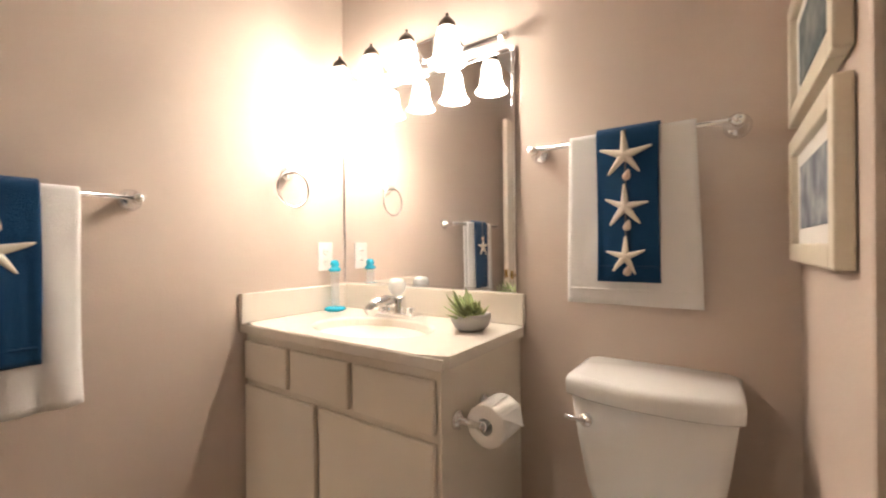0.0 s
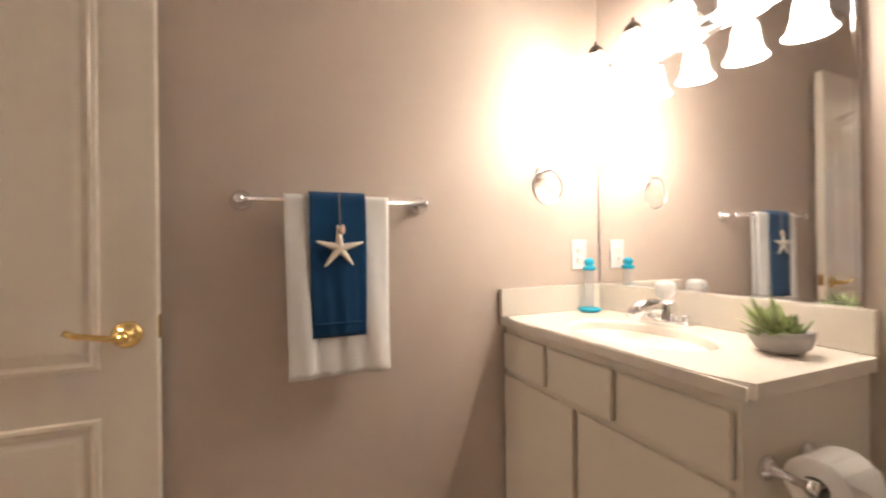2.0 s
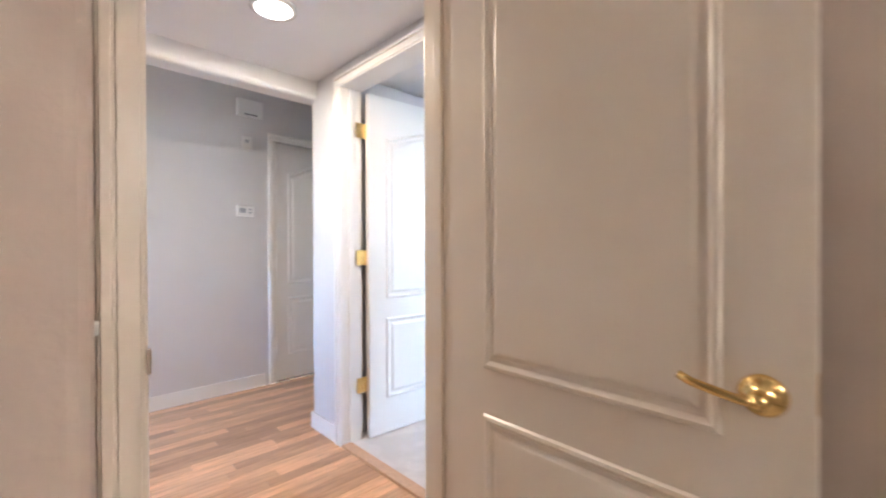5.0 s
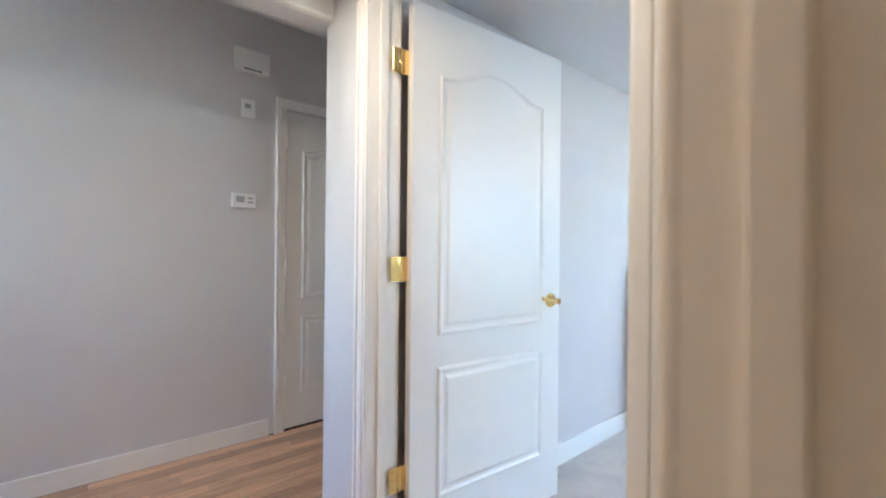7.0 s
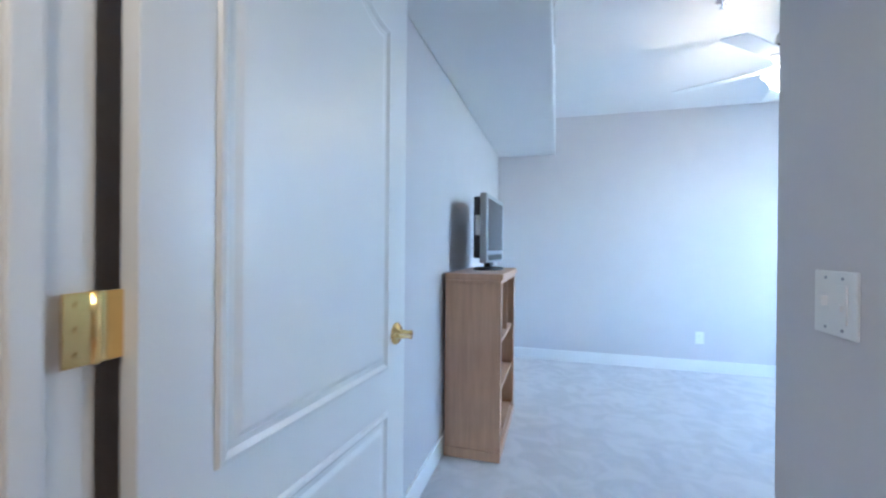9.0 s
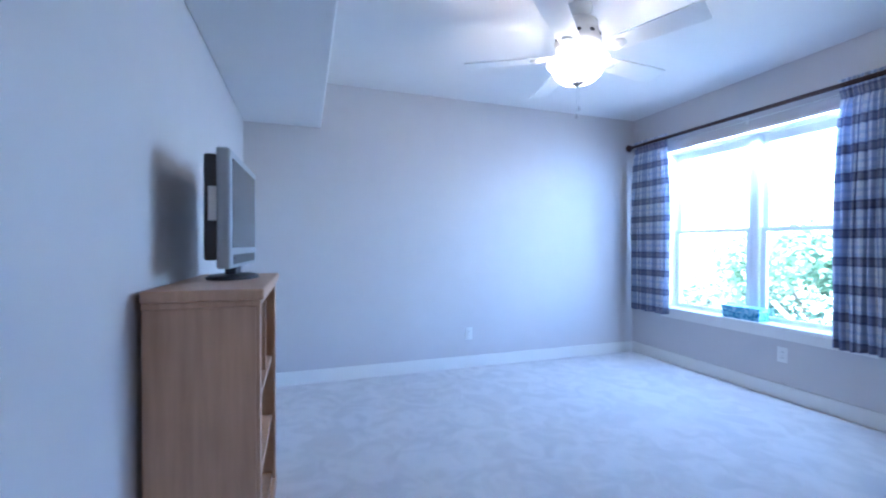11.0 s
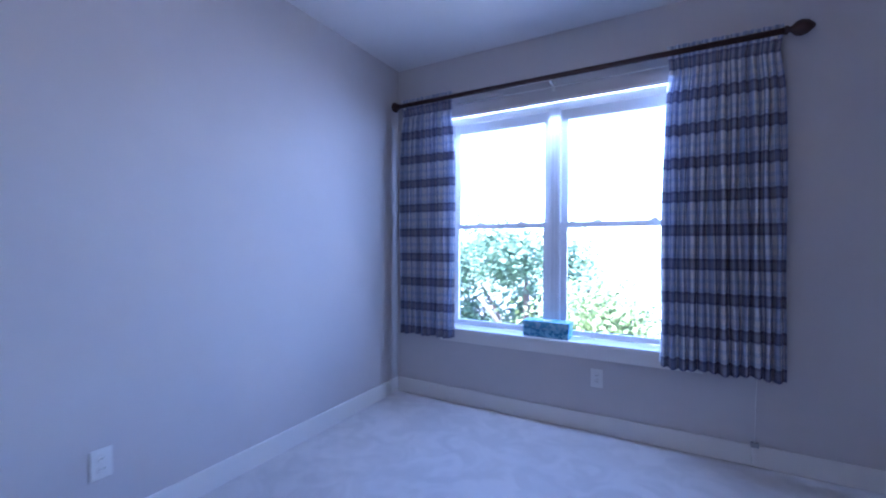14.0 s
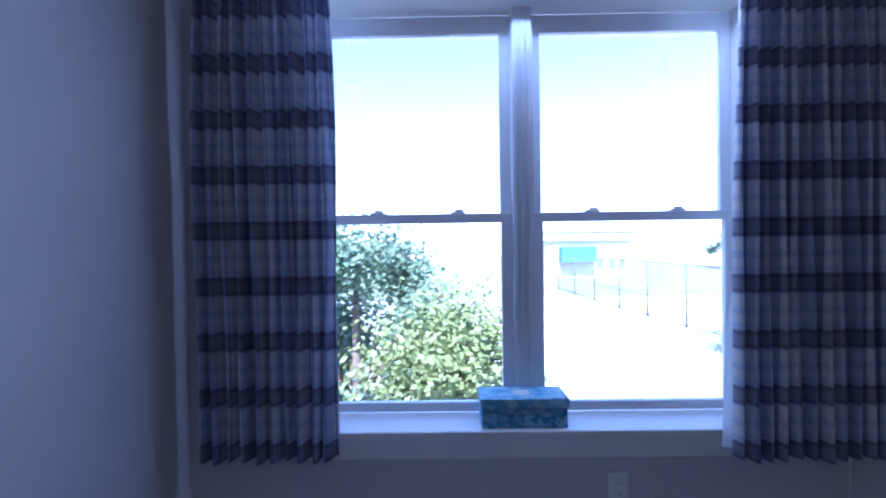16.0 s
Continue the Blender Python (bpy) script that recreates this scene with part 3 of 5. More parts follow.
structure("threshold", box(XH - 0.05, XH + 0.012, D0, D1, -0.01, 0.014, 0.005), M_OAK, "light wooden threshold strip at the bedroom doorway")
for n, b in (("far", box(XF, XF + 0.014, YT, YW, 0, 0.115, 0.005)), ("window", box(XF + 0.014, XE, YW - 0.014, YW, 0, 0.115, 0.005)),
             ("tv", box(XF + 0.014, -0.75, YT, YT + 0.014, 0, 0.115, 0.005)), ("switch", box(XE, XB - 0.02, YS - 0.014, YS, 0, 0.115, 0.005)),
             ("side", box(XE - 0.014, XE, YS, YW - 0.014, 0, 0.115, 0.005))):
    structure("baseboard_" + n, b, M_TRIM, "white wooden bedroom baseboard")

# soffit vent
sv = thing("ceiling_vent", "white slatted air vent in the soffit face", "air vent", pose(-2.35, YSO, 2.33))
part("frame", box(-0.17, 0.17, 0, 0.008, -0.085, 0.085, 0.003), M_PEARL, sv)
for k in range(6):
    part("slat", box(-0.15, 0.15, 0.008, 0.013, -0.065 + k * 0.024, -0.053 + k * 0.024, 0.002, 1), M_PEARL, sv)

# ---- window ----
YGL = 2.85
win = thing("window_1", "white vinyl double window with two sash pairs and a deep sill", "window", kind="structure")
part("window_sill", box(W0 - 0.03, W1 + 0.03, YW - 0.028, YGL - 0.03, WZ0 - 0.03, WZ0, 0.006), M_TRIM, win, "deep white wooden sill")
part("apron_trim", box(W0 - 0.02, W1 + 0.02, YW - 0.016, YW, WZ0 - 0.10, WZ0 - 0.03, 0.004), M_TRIM, win)
part("head_lining", box(W0, W1, YW - 0.012, YGL, WZ1 - 0.018, WZ1, 0.002), M_TRIM, win)
part("side_lining", box(W0, W0 + 0.014, YW, YGL, WZ0, WZ1 - 0.018), M_TRIM, win)
part("side_lining", box(W1 - 0.014, W1, YW, YGL, WZ0, WZ1 - 0.018), M_TRIM, win)
MX0, MX1 = -3.592, -3.475
wf = part("window_frame", box(MX0 + 0.02, MX1 - 0.02, YGL - 0.055, YGL + 0.03, WZ0, WZ1 - 0.018, 0.004), M_VINYLW, win, "ribbed centre mullion")
for dx in (0.033, 0.058, 0.083):
    part("rib", box(MX0 + dx - 0.004, MX0 + dx + 0.004, YGL - 0.06, YGL - 0.055, WZ0, WZ1 - 0.018, 0.001, 1), M_VINYLW, wf)
ZM = 1.302
for a, b in ((W0 + 0.014, MX0 + 0.02), (MX1 - 0.02, W1 - 0.014)):
    for z0, z1, yy, nm in ((ZM - 0.015, WZ1 - 0.018, YGL, "upper sash"), (WZ0, ZM + 0.02, YGL - 0.028, "lower sash")):
        s = part("sash", box(a, a + 0.042, yy, yy + 0.03, z0, z1, 0.004), M_VINYLW, win, "white vinyl " + nm)
        part("stile", box(b - 0.042, b, yy, yy + 0.03, z0, z1, 0.004), M_VINYLW, s)
        part("rail", box(a + 0.036, b - 0.036, yy, yy + 0.03, z0, z0 + 0.036, 0.004), M_VINYLW, s)
        part("rail", box(a + 0.036, b - 0.036, yy, yy + 0.03, z1 - (0.07 if z0 > 1 else 0.036), z1, 0.004), M_VINYLW, s)
        p = part("pane", box(a + 0.03, b - 0.03, yy + 0.012, yy + 0.016, z0 + 0.03, z1 - 0.03), M_GLASS, s, "clear glass pane")
        p.visible_shadow = False
    for fx in (0.3, 0.72):
        lk = part("sash_lock", box(-0.028, 0.028, -0.012, 0.012, 0, 0.007, 0.003), M_VINYLW, win, "small white sash lock", False, Matrix.Translation((a + fx * (b - a), YGL - 0.015, ZM + 0.021)))
        part("latch", box(-0.012, 0.02, -0.006, 0.006, 0.007, 0.016, 0.003), M_VINYLW, lk)

# gift box on the sill
bx = thing("gift_box", "blue patterned cardboard box with lid on the window sill", "box", pose(-3.56, 2.735, WZ0, 0, 0, 0) @ Matrix.Diagonal((1.1, 1, 1, 1)))
part("body", box(-0.137, 0.137, -0.058, 0.058, 0, 0.075, 0.002), M_BOX, bx)
lid = part("lid", box(-0.142, 0.142, -0.063, 0.063, 0.072, 0.104, 0.003), M_BOXLID, bx, "pale blue lid with a scalloped flap")
fl = bmesh.new()
row0 = [fl.verts.new((-0.137 + 0.274 * k / 16, -0.0645, 0.074)) for k in range(17)]
row1 = [fl.verts.new((-0.137 + 0.274 * k / 16, -0.0655, 0.074 - 0.022 * math.sin(math.pi * k / 16) ** 0.7)) for k in range(17)]
for k in range(16):
    fl.faces.new((row0[k], row0[k + 1], row1[k + 1], row1[k]))
bmesh.ops.solidify(fl, geom=fl.faces[:], thickness=0.002)
part("flap", fl, M_BOXLID, lid)
part("label", lathe([(0, 0.1055), (0.028, 0.1055), (0.028, 0.1042)], 24), M_PAPER, lid, "white oval sticker")


# ---- curtains ----
def curtain(name, x0, x1, z0, z1, yc, folds, label, seed):
    rnd = random.Random(seed)
    t = thing(name, label, "curtain", pose(0, 0, 0), group="curtains at the window")
    bm = bmesh.new()
    uv = bm.loops.layers.uv.new("cloth")
    nx, nz = folds * 10, 44
    ph = [rnd.uniform(0.7, 1.3) for _ in range(folds + 1)]
    grid, arc = [], []
    for j in range(nz + 1):
        f = j / nz
        z = z1 + f * (z0 - z1)
        row = []
        for i in range(nx + 1):
            s = i / nx
            a = ph[int(s * folds)] * (0.013 + 0.013 * min(1, f * 2.2)) * (0.45 if f < 0.075 else 1)
            sway = 0.006 * math.sin(3 * s + 4 * f + seed)
            y = yc - a * math.sin(2 * math.pi * folds * s + 0.6 * math.sin(2.5 * f + seed) + 0.35 * math.sin(7 * s)) + (0.012 if 0.065 < f < 0.085 else 0)
            spread = 1.0 - 0.06 * math.exp(-((f - 0.08) / 0.06) ** 2) + 0.025 * f
            xm = (x0 + x1) / 2
            x = xm + (x0 + s * (x1 - x0) - xm) * spread + sway + 0.004 * math.sin(9 * f + 30 * s)
            row.append(bm.verts.new((x, y, z + (0.006 * math.sin(17 * s + seed) if j == nz else 0))))
        grid.append(row)
    for j in range(nz):
        for i in range(nx):
            fc = bm.faces.new((grid[j][i], grid[j][i + 1], grid[j + 1][i + 1], grid[j + 1][i]))
            for lp, (ii, jj) in zip(fc.loops, ((i, j), (i + 1, j), (i + 1, j + 1), (i, j + 1))):
                lp[uv].uv = (1.7 * (x1 - x0) * ii / nx, (z1 - z0) * (1 - jj / nz))
    ob = part("cloth", bm, M_PLAID, t, "", True)
    sm = ob.modifiers.new("thickness", 'SOLIDIFY')
    sm.thickness = 0.003
    return t


def lining(t, x0, x1, z0, z1, y):
    """White backing that peeps out past the curtain's edge towards the hem."""
    bm = bmesh.new()
    rows = []
    for j in range(25):
        f = j / 24
        edge = x0 - 0.065 * (max(0, f - 0.6) / 0.4) ** 0.7 + 0.004 * math.sin(14 * f)
        rows.append([bm.verts.new((edge + (x1 - edge) * i / 8, y + 0.006 * math.sin(5 * i / 8 * math.pi + 3 * f), z1 + f * (z0 - z1))) for i in range(9)])
    for a, b in zip(rows, rows[1:]):
        for i in range(8):
            bm.faces.new((a[i], a[i + 1], b[i + 1], b[i]))
    bmesh.ops.solidify(bm, geom=bm.faces[:], thickness=0.002)
    part("lining", bm, M_LINING, t, "white cotton lining", True)


ZR, YR = 2.222, 2.582
curtain("curtain", -4.655, -4.20, 0.495, 2.265, YR + 0.012, 10, "short blue and white plaid curtain gathered on the dark rod", 3)
wide = curtain("curtain", -2.875, -2.345, 0.485, 2.262, YR + 0.012, 12, "wide blue and white plaid curtain gathered on the dark rod", 8)
lining(wide, -2.835, -2.62, 0.50, 2.15, YR + 0.058)
rod = thing("curtain_rod", "dark walnut curtain rod with turned finials above the window", "curtain rod")
part("rod", tube([(-4.66, YR, ZR), (-2.36, YR, ZR)], 0.016, 14), M_WALNUT, rod, "", True)
FIN = [(0, 0), (0.019, 0), (0.022, 0.012), (0.014, 0.02), (0.016, 0.028), (0.033, 0.045), (0.039, 0.065), (0.033, 0.09), (0.018, 0.108), (0.008, 0.118), (0, 0.12)]
part("finial", lathe(FIN, 18), M_WALNUT, rod, "turned dark finial", True, Matrix.Translation((-2.36, YR, ZR)) @ TO_X)
part("finial", lathe([(r, z * 0.6) for r, z in FIN], 18), M_WALNUT, rod, "turned dark finial", True, Matrix.Translation((-4.66, YR, ZR)) @ Matrix.Rotation(radians(-90), 4, 'Y'))
for x in (-4.62, -3.51, -2.39):
    b = part("bracket", box(x - 0.008, x + 0.008, YR, YW, ZR - 0.03, ZR - 0.016, 0.002), M_PEARL, rod, "small metal bracket")
    part("plate", box(x - 0.012, x + 0.012, YW - 0.005, YW, ZR - 0.06, ZR, 0.002), M_PEARL, b)
part("cord_rail", tube([(-4.2, YW - 0.02, ZR - 0.035), (-2.85, YW - 0.02, ZR - 0.035)], 0.006, 8), M_PEARL, rod, "thin white inner rail", True)


# ---- plates ----
def outlet(label, m):
    t = thing("wall_outlet", label, "outlet", m, group="wall outlets")
    part("plate", box(-0.036, 0.036, -0.006, 0, -0.058, 0.058, 0.003), M_PLASTIC, t)
    for z in (-0.02, 0.02):
        s = part("socket", lathe([(0, 0.009), (0.013, 0.009), (0.0155, 0.006), (0.0155, 0)], 18), M_PLASTIC, t, "", False, Matrix.Translation((0, 0, z)) @ Matrix.Rotation(radians(90), 4, 'X'))
        for x in (-0.006, 0.006):
            part("slot", box(x - 0.001, x + 0.001, -0.0045, 0.0045, 0.0085, 0.0095), M_SLOT, s)
    return t


outlet("white double wall outlet below the window", pose(-3.236, YW, 0.34))
outlet("white double wall outlet on the far bedroom wall", pose(XF, 0.722, 0.328, 0, 0, 90))
sw = thing("light_switch", "white double switch plate with toggle and dimmer slider", "light switch", pose(-1.185, YS, 1.078))
part("plate", box(-0.058, 0.058, -0.006, 0, -0.058, 0.058, 0.003), M_PLASTIC, sw)
part("toggle", box(-0.028, -0.018, -0.016, -0.005, -0.006, 0.012, 0.002), M_PLASTIC, sw, "toggle lever")
dm = part("dimmer", box(0.012, 0.036, -0.009, -0.005, -0.034, 0.034, 0.001), M_PLASTIC, sw, "slide dimmer")
part("slider", box(0.020, 0.028, -0.013, -0.008, -0.012, 0.0, 0.001), M_PLASTIC, dm)
for z in (-0.045, 0.045):
    for x in (-0.023, 0.023):
        part("screw", lathe([(0, 0.0075), (0.003, 0.0075), (0.003, 0.005)], 8), M_TVS, sw, "", False, Matrix.Translation((x, 0, z)) @ Matrix.Rotation(radians(90), 4, 'X'))
cord = thing("window_cord", "thin white cord hanging to a small clip at the baseboard", "cord")
part("cord", tube([(-2.44, YW - 0.02, 0.55), (-2.447, YW - 0.02, 0.3), (-2.45, YW - 0.02, 0.13)], 0.0022, 6), M_PLASTIC, cord, "", True)
part("clip", box(-2.462, -2.438, YW - 0.034, YW - 0.012, 0.02, 0.135, 0.004), M_PLASTIC, cord)
part("cap", box(-2.468, -2.432, YW - 0.038, YW - 0.012, 0.11, 0.135, 0.004), M_TVS, cord)

# ---- bookcase and television ----
BX0, BX1, BY0, BY1, BZ = -3.27, -2.50, YT + 0.018, -0.905, 1.03
bc = thing("bookcase", "light oak bookcase with open shelves and a divided top row", "bookcase")
part("side_panel", box(BX0 + 0.02, BX0 + 0.04, BY0, BY1, 0.0, BZ - 0.035, 0.002), M_OAK, bc)
part("side_panel", box(BX1 - 0.04, BX1 - 0.02, BY0, BY1, 0.0, BZ - 0.035, 0.002), M_OAK, bc)
part("top", box(BX0, BX1, BY0, BY1 + 0.025, BZ - 0.035, BZ, 0.008, 3), M_OAK, bc, "oak top with a moulded edge")
part("moulding", box(BX0 + 0.01, BX1 - 0.01, BY0, BY1 + 0.014, BZ - 0.055, BZ - 0.035, 0.004), M_OAK, bc)
part("back", box(BX0 + 0.04, BX1 - 0.04, BY0, BY0 + 0.006, 0.06, BZ - 0.055), M_OAK, bc)
for z in (0.08, 0.36, 0.64):
    part("shelf", box(BX0 + 0.04, BX1 - 0.04, BY0 + 0.006, BY1 - 0.004, z - 0.02, z, 0.002), M_OAK, bc)
for k in (1, 2):
    x = BX0 + 0.04 + (BX1 - BX0 - 0.08) * k / 3
    part("divider", box(x - 0.007, x + 0.007, BY0 + 0.006, BY1 - 0.012, 0.64, BZ - 0.055, 0.001), M_OAK, bc)
part("plinth", box(BX0 + 0.006, BX1 - 0.006, BY0, BY1 + 0.014, 0.004, 0.06, 0.006), M_OAK, bc, "oak plinth with a bevelled edge")
for x in (BX0 + 0.02, BX1 - 0.06):
    part("face_frame", box(x, x + 0.04, BY1, BY1 + 0.012, 0.06, BZ - 0.055, 0.002), M_OAK, bc)
tv = thing("television", "old silver flat television on an oval black foot", "television", pose(-3.0, -1.04, BZ, 0, 0, -2))
part("foot", lathe([(0, 0), (1, 0), (1, 0.006), (0.9, 0.014), (0.3, 0.02), (0, 0.02)], 36), M_TVB, tv, "glossy black oval foot", True, Matrix.Diagonal((0.16, 0.095, 1, 1)))
part("neck", box(-0.06, 0.06, -0.02, 0.02, 0.012, 0.07, 0.006), M_TVB, tv)
cs = part("casing", box(-0.29, 0.29, 0.0, 0.045, 0.05, 0.475, 0.012, 3), M_TVS, tv, "silver front casing")
part("sticker", box(0.262, 0.266, -0.03, -0.004, 0.22, 0.34, 0.001, 1), M_PLASTIC, tv, "white paper sticker")
part("back_cover", box(-0.265, 0.265, -0.045, 0.0, 0.08, 0.455, 0.012, 3), M_TVB, tv, "black back cover")
part("screen", box(-0.255, 0.255, 0.043, 0.0465, 0.125, 0.445, 0.001, 1), M_SCREEN, tv, "dark switched-off screen")
part("speaker_strip", box(-0.24, 0.24, 0.044, 0.047, 0.065, 0.10, 0.001, 1), M_TVB, tv)

# ---- ceiling fan ----
FX, FY = -3.125, 0.735
fan = thing("ceiling_fan", "white five-blade ceiling fan with a lit glass bowl", "ceiling fan", pose(FX, FY, 0.02))
part("canopy", lathe([(0, CBED), (0.078, CBED), (0.08, CBED - 0.045), (0.062, CBED - 0.075), (0.02, CBED - 0.085), (0.018, 2.42), (0, 2.42)], 28), M_PEARL, fan, "", True)
part("motor", lathe([(0, 2.435), (0.075, 2.435), (0.108, 2.42), (0.112, 2.385), (0.105, 2.375), (0.118, 2.36), (0.13, 2.31), (0.125, 2.275), (0.10, 2.26), (0.085, 2.24), (0, 2.24)], 40), M_PEARL, fan, "white enamelled motor housing", True)
for k in range(10):
    part("motor_vent", lathe([(0, 0.004), (0.014, 0.004), (0.014, 0)], 12), M_SLOT, fan, "dark oval vent", False, pose(0, 0, 2.335, 0, 0, 36 * k) @ Matrix.Translation((0.1235, 0, 0)) @ Matrix.Rotation(radians(75), 4, 'Y') @ Matrix.Diagonal((0.8, 1.1, 1, 1)))
part("neck", lathe([(0.045, 2.24), (0.04, 2.20), (0.05, 2.19), (0.035, 2.185), (0, 2.185)], 24), M_PEARL, fan, "", True)
part("bowl", lathe([(0.172, 2.208), (0.175, 2.198), (0.165, 2.186), (0.152, 2.178), (0.146, 2.16), (0.13, 2.128), (0.10, 2.10), (0.05, 2.085), (0, 2.083)], 44), M_BOWL, fan, "lit frosted glass bowl with a flared rim", True)
part("finial", lathe([(0, 2.086), (0.034, 2.084), (0.03, 2.076), (0.012, 2.068), (0.008, 2.058), (0, 2.056)], 20), M_TVS, fan, "small nickel finial", True)
for k in range(5):
    a = 24.0 + 72 * k
    m = pose(0, 0, 2.235, 0, 0, a)
    bl = bmesh.new()
    vs = []
    for x, w in ((0.19, 0.05), (0.25, 0.06), (0.45, 0.068), (0.62, 0.072), (0.65, 0.070), (0.656, 0.062)):
        vs.append((x, w))
    lo = [[bl.verts.new((x, s * w, z)) for x, w in vs] for s in (-1, 1) for z in (-0.003, 0.003)]
    for r0, r1 in ((0, 1), (1, 3), (3, 2), (2, 0)):
        for i in range(len(vs) - 1):
            bl.faces.new((lo[r0][i], lo[r0][i + 1], lo[r1][i + 1], lo[r1][i]))
    bl.faces.new((lo[0][0], lo[1][0], lo[3][0], lo[2][0]))
    bl.faces.new((lo[0][-1], lo[2][-1], lo[3][-1], lo[1][-1]))
    b = part("blade", bl, M_BLADE, fan, "white wooden blade", False, m @ Matrix.Rotation(radians(-11), 4, 'X'))
    part("iron", box(0.08, 0.19, -0.018, 0.018, 0.0035, 0.012, 0.003), M_PEARL, b)
    part("iron", lathe([(0, -0.010), (0.030, -0.009), (0.042, -0.0035), (0.042, 0)], 18), M_PEARL, b, "rounded blade mount", True, Matrix.Translation((0.225, 0, 0)) @ Matrix.Diagonal((1.3, 1, 1, 1)))
for dx, zz in ((0.012, 1.95), (-0.010, 1.91)):
    c = part("pull_chain", tube([(dx, 0.0, 2.06), (dx, 0.0, zz)], 0.0018, 6), M_CHROME, fan)
    part("bob", lathe([(0, 0), (0.007, -0.006), (0.009, -0.02), (0.005, -0.03), (0, -0.032)], 10), M_CLEARP, c, "clear bead", True, Matrix.Translation((dx, 0.0, zz)))
lamp("fan_light", 'POINT', FAN, (1.0, 0.72, 0.48), pose(FX, FY, 2.172), 0.03)

spk = thing("sprinkler", "small chrome fire sprinkler in the bedroom ceiling", "sprinkler", pose(-2.87, 0.26, CBED))
part("rose", lathe([(0, 0), (0.035, 0), (0.033, -0.006), (0.012, -0.01), (0, -0.01)], 20), M_CHROME, spk, "", True)
part("head", lathe([(0.008, -0.008), (0.008, -0.035), (0.018, -0.038), (0.018, -0.041), (0, -0.042)], 14), M_CHROME, spk, "", True)

# ---- vanity ----
VX0, VX1, VY = XT, 0.612, 1.90
van = thing("vanity_cabinet", "almond laminate vanity cabinet with flat doors and drawers", "cabinet")
part("body", box(VX0, VX1, VY, YM, 0.09, 0.83, 0.002), M_ALMOND, van)
# shade of the recess under the cabinet, painted as a near-black block
part("toe_kick_shade", box(VX0, VX1 - 0.01, VY + 0.06, YM, 0, 0.09), M_DARK, van)
span = VX1 - VX0
for a, b in ((0.015, 0.30), (0.325, 0.635), (0.66, 0.985)):
    part("drawer_front", box(VX0 + a * span, VX0 + b * span, VY - 0.018, VY - 0.001, 0.672, 0.80, 0.006, 3), M_ALMOND, van)
for a, b in ((0.015, 0.46), (0.485, 0.985)):
    part("door", box(VX0 + a * span, VX0 + b * span, VY - 0.018, VY - 0.001, 0.11, 0.652, 0.006, 3), M_ALMOND, van)


def basin_top():
    """Counter with an oval bowl sunk into it."""
    bm = bmesh.new()
    x0, x1, y0, y1, z = XT, 0.635, 1.878, YM, 0.858
    cx, cy, ra, rb = 0.22, 2.075, 0.215, 0.145
    n = 48
    prev = None
    def ring(s, zz, rect=0.0):
        vs = []
        for k in range(n):
            a = 2 * math.pi * k / n
            c, q = math.cos(a), math.sin(a)
            if rect:
                tx = ((x1 if c > 0 else x0) - cx) / c if abs(c) > 1e-6 else 1e9
                ty = ((y1 if q > 0 else y0) - cy) / q if abs(q) > 1e-6 else 1e9
                r = min(tx, ty)
                vs.append(bm.verts.new((cx + r * c, cy + r * q, zz)))
            else:
                vs.append(bm.verts.new((cx + ra * s * c, cy + rb * s * q, zz)))
        return vs
    rings = [ring(0, z - 0.03, 1), ring(0, z - 0.004, 1), ring(0, z, 1), ring(1.06, z), ring(1.0, z - 0.006), ring(0.92, z - 0.035), ring(0.75, z - 0.075), ring(0.45, z - 0.105), ring(0.1, z - 0.115)]
    for a, b in zip(rings, rings[1:]):
        for k in range(n):
            bm.faces.new((a[k], a[(k + 1) % n], b[(k + 1) % n], b[k]))
    bm.faces.new(rings[-1])
    return bm


ct = thing("countertop", "cream cultured marble vanity top with an oval basin", "countertop")
part("basin_top", basin_top(), M_MARBLE, ct, "", False)
part("front_edge", box(XT, 0.636, 1.874, 1.879, 0.828, 0.856, 0.002), M_MARBLE, ct)
part("backsplash", box(XT + 0.02, 0.630, YM - 0.02, YM, 0.858, 0.958, 0.004), M_MARBLE, ct)
part("side_splash", box(XT, XT + 0.02, 1.872, YM, 0.858, 0.958, 0.004), M_MARBLE, ct)
part("drain", lathe([(0, 0.004), (0.02, 0.004), (0.024, 0)], 20), M_CHROME, ct, "chrome drain", True, Matrix.Translation((0.22, 2.075, 0.744)))

tap = thing("tap", "chrome single-lever basin tap with a clear knob", "tap", pose(0.165, 2.262, 0.858) @ Matrix.Diagonal((1.25, 1.25, 1.25, 1)))
part("base", box(-0.075, 0.075, -0.026, 0.026, 0, 0.014, 0.006, 3), M_CHROME, tap, "", True)
part("body", lathe([(0.026, 0.0), (0.026, 0.05), (0.022, 0.06), (0, 0.062)], 24), M_CHROME, tap, "", True)
part("spout", tube([(0, 0, 0.042), (0, -0.05, 0.05), (0, -0.09, 0.046), (0, -0.115, 0.026)], 0.017, 14), M_CHROME, tap, "", True)
part("lever", lathe([(0, 0.062), (0.016, 0.064), (0.025, 0.078), (0.025, 0.098), (0.018, 0.108), (0, 0.11)], 18), M_ACRYL, tap, "clear acrylic knob", True)
for x in (-0.05, 0.05):
    part("side_cap", lathe([(0.014, 0.01), (0.013, 0.028), (0, 0.03)], 14), M_CHROME, tap, "", True, Matrix.Translation((x, 0, 0)))

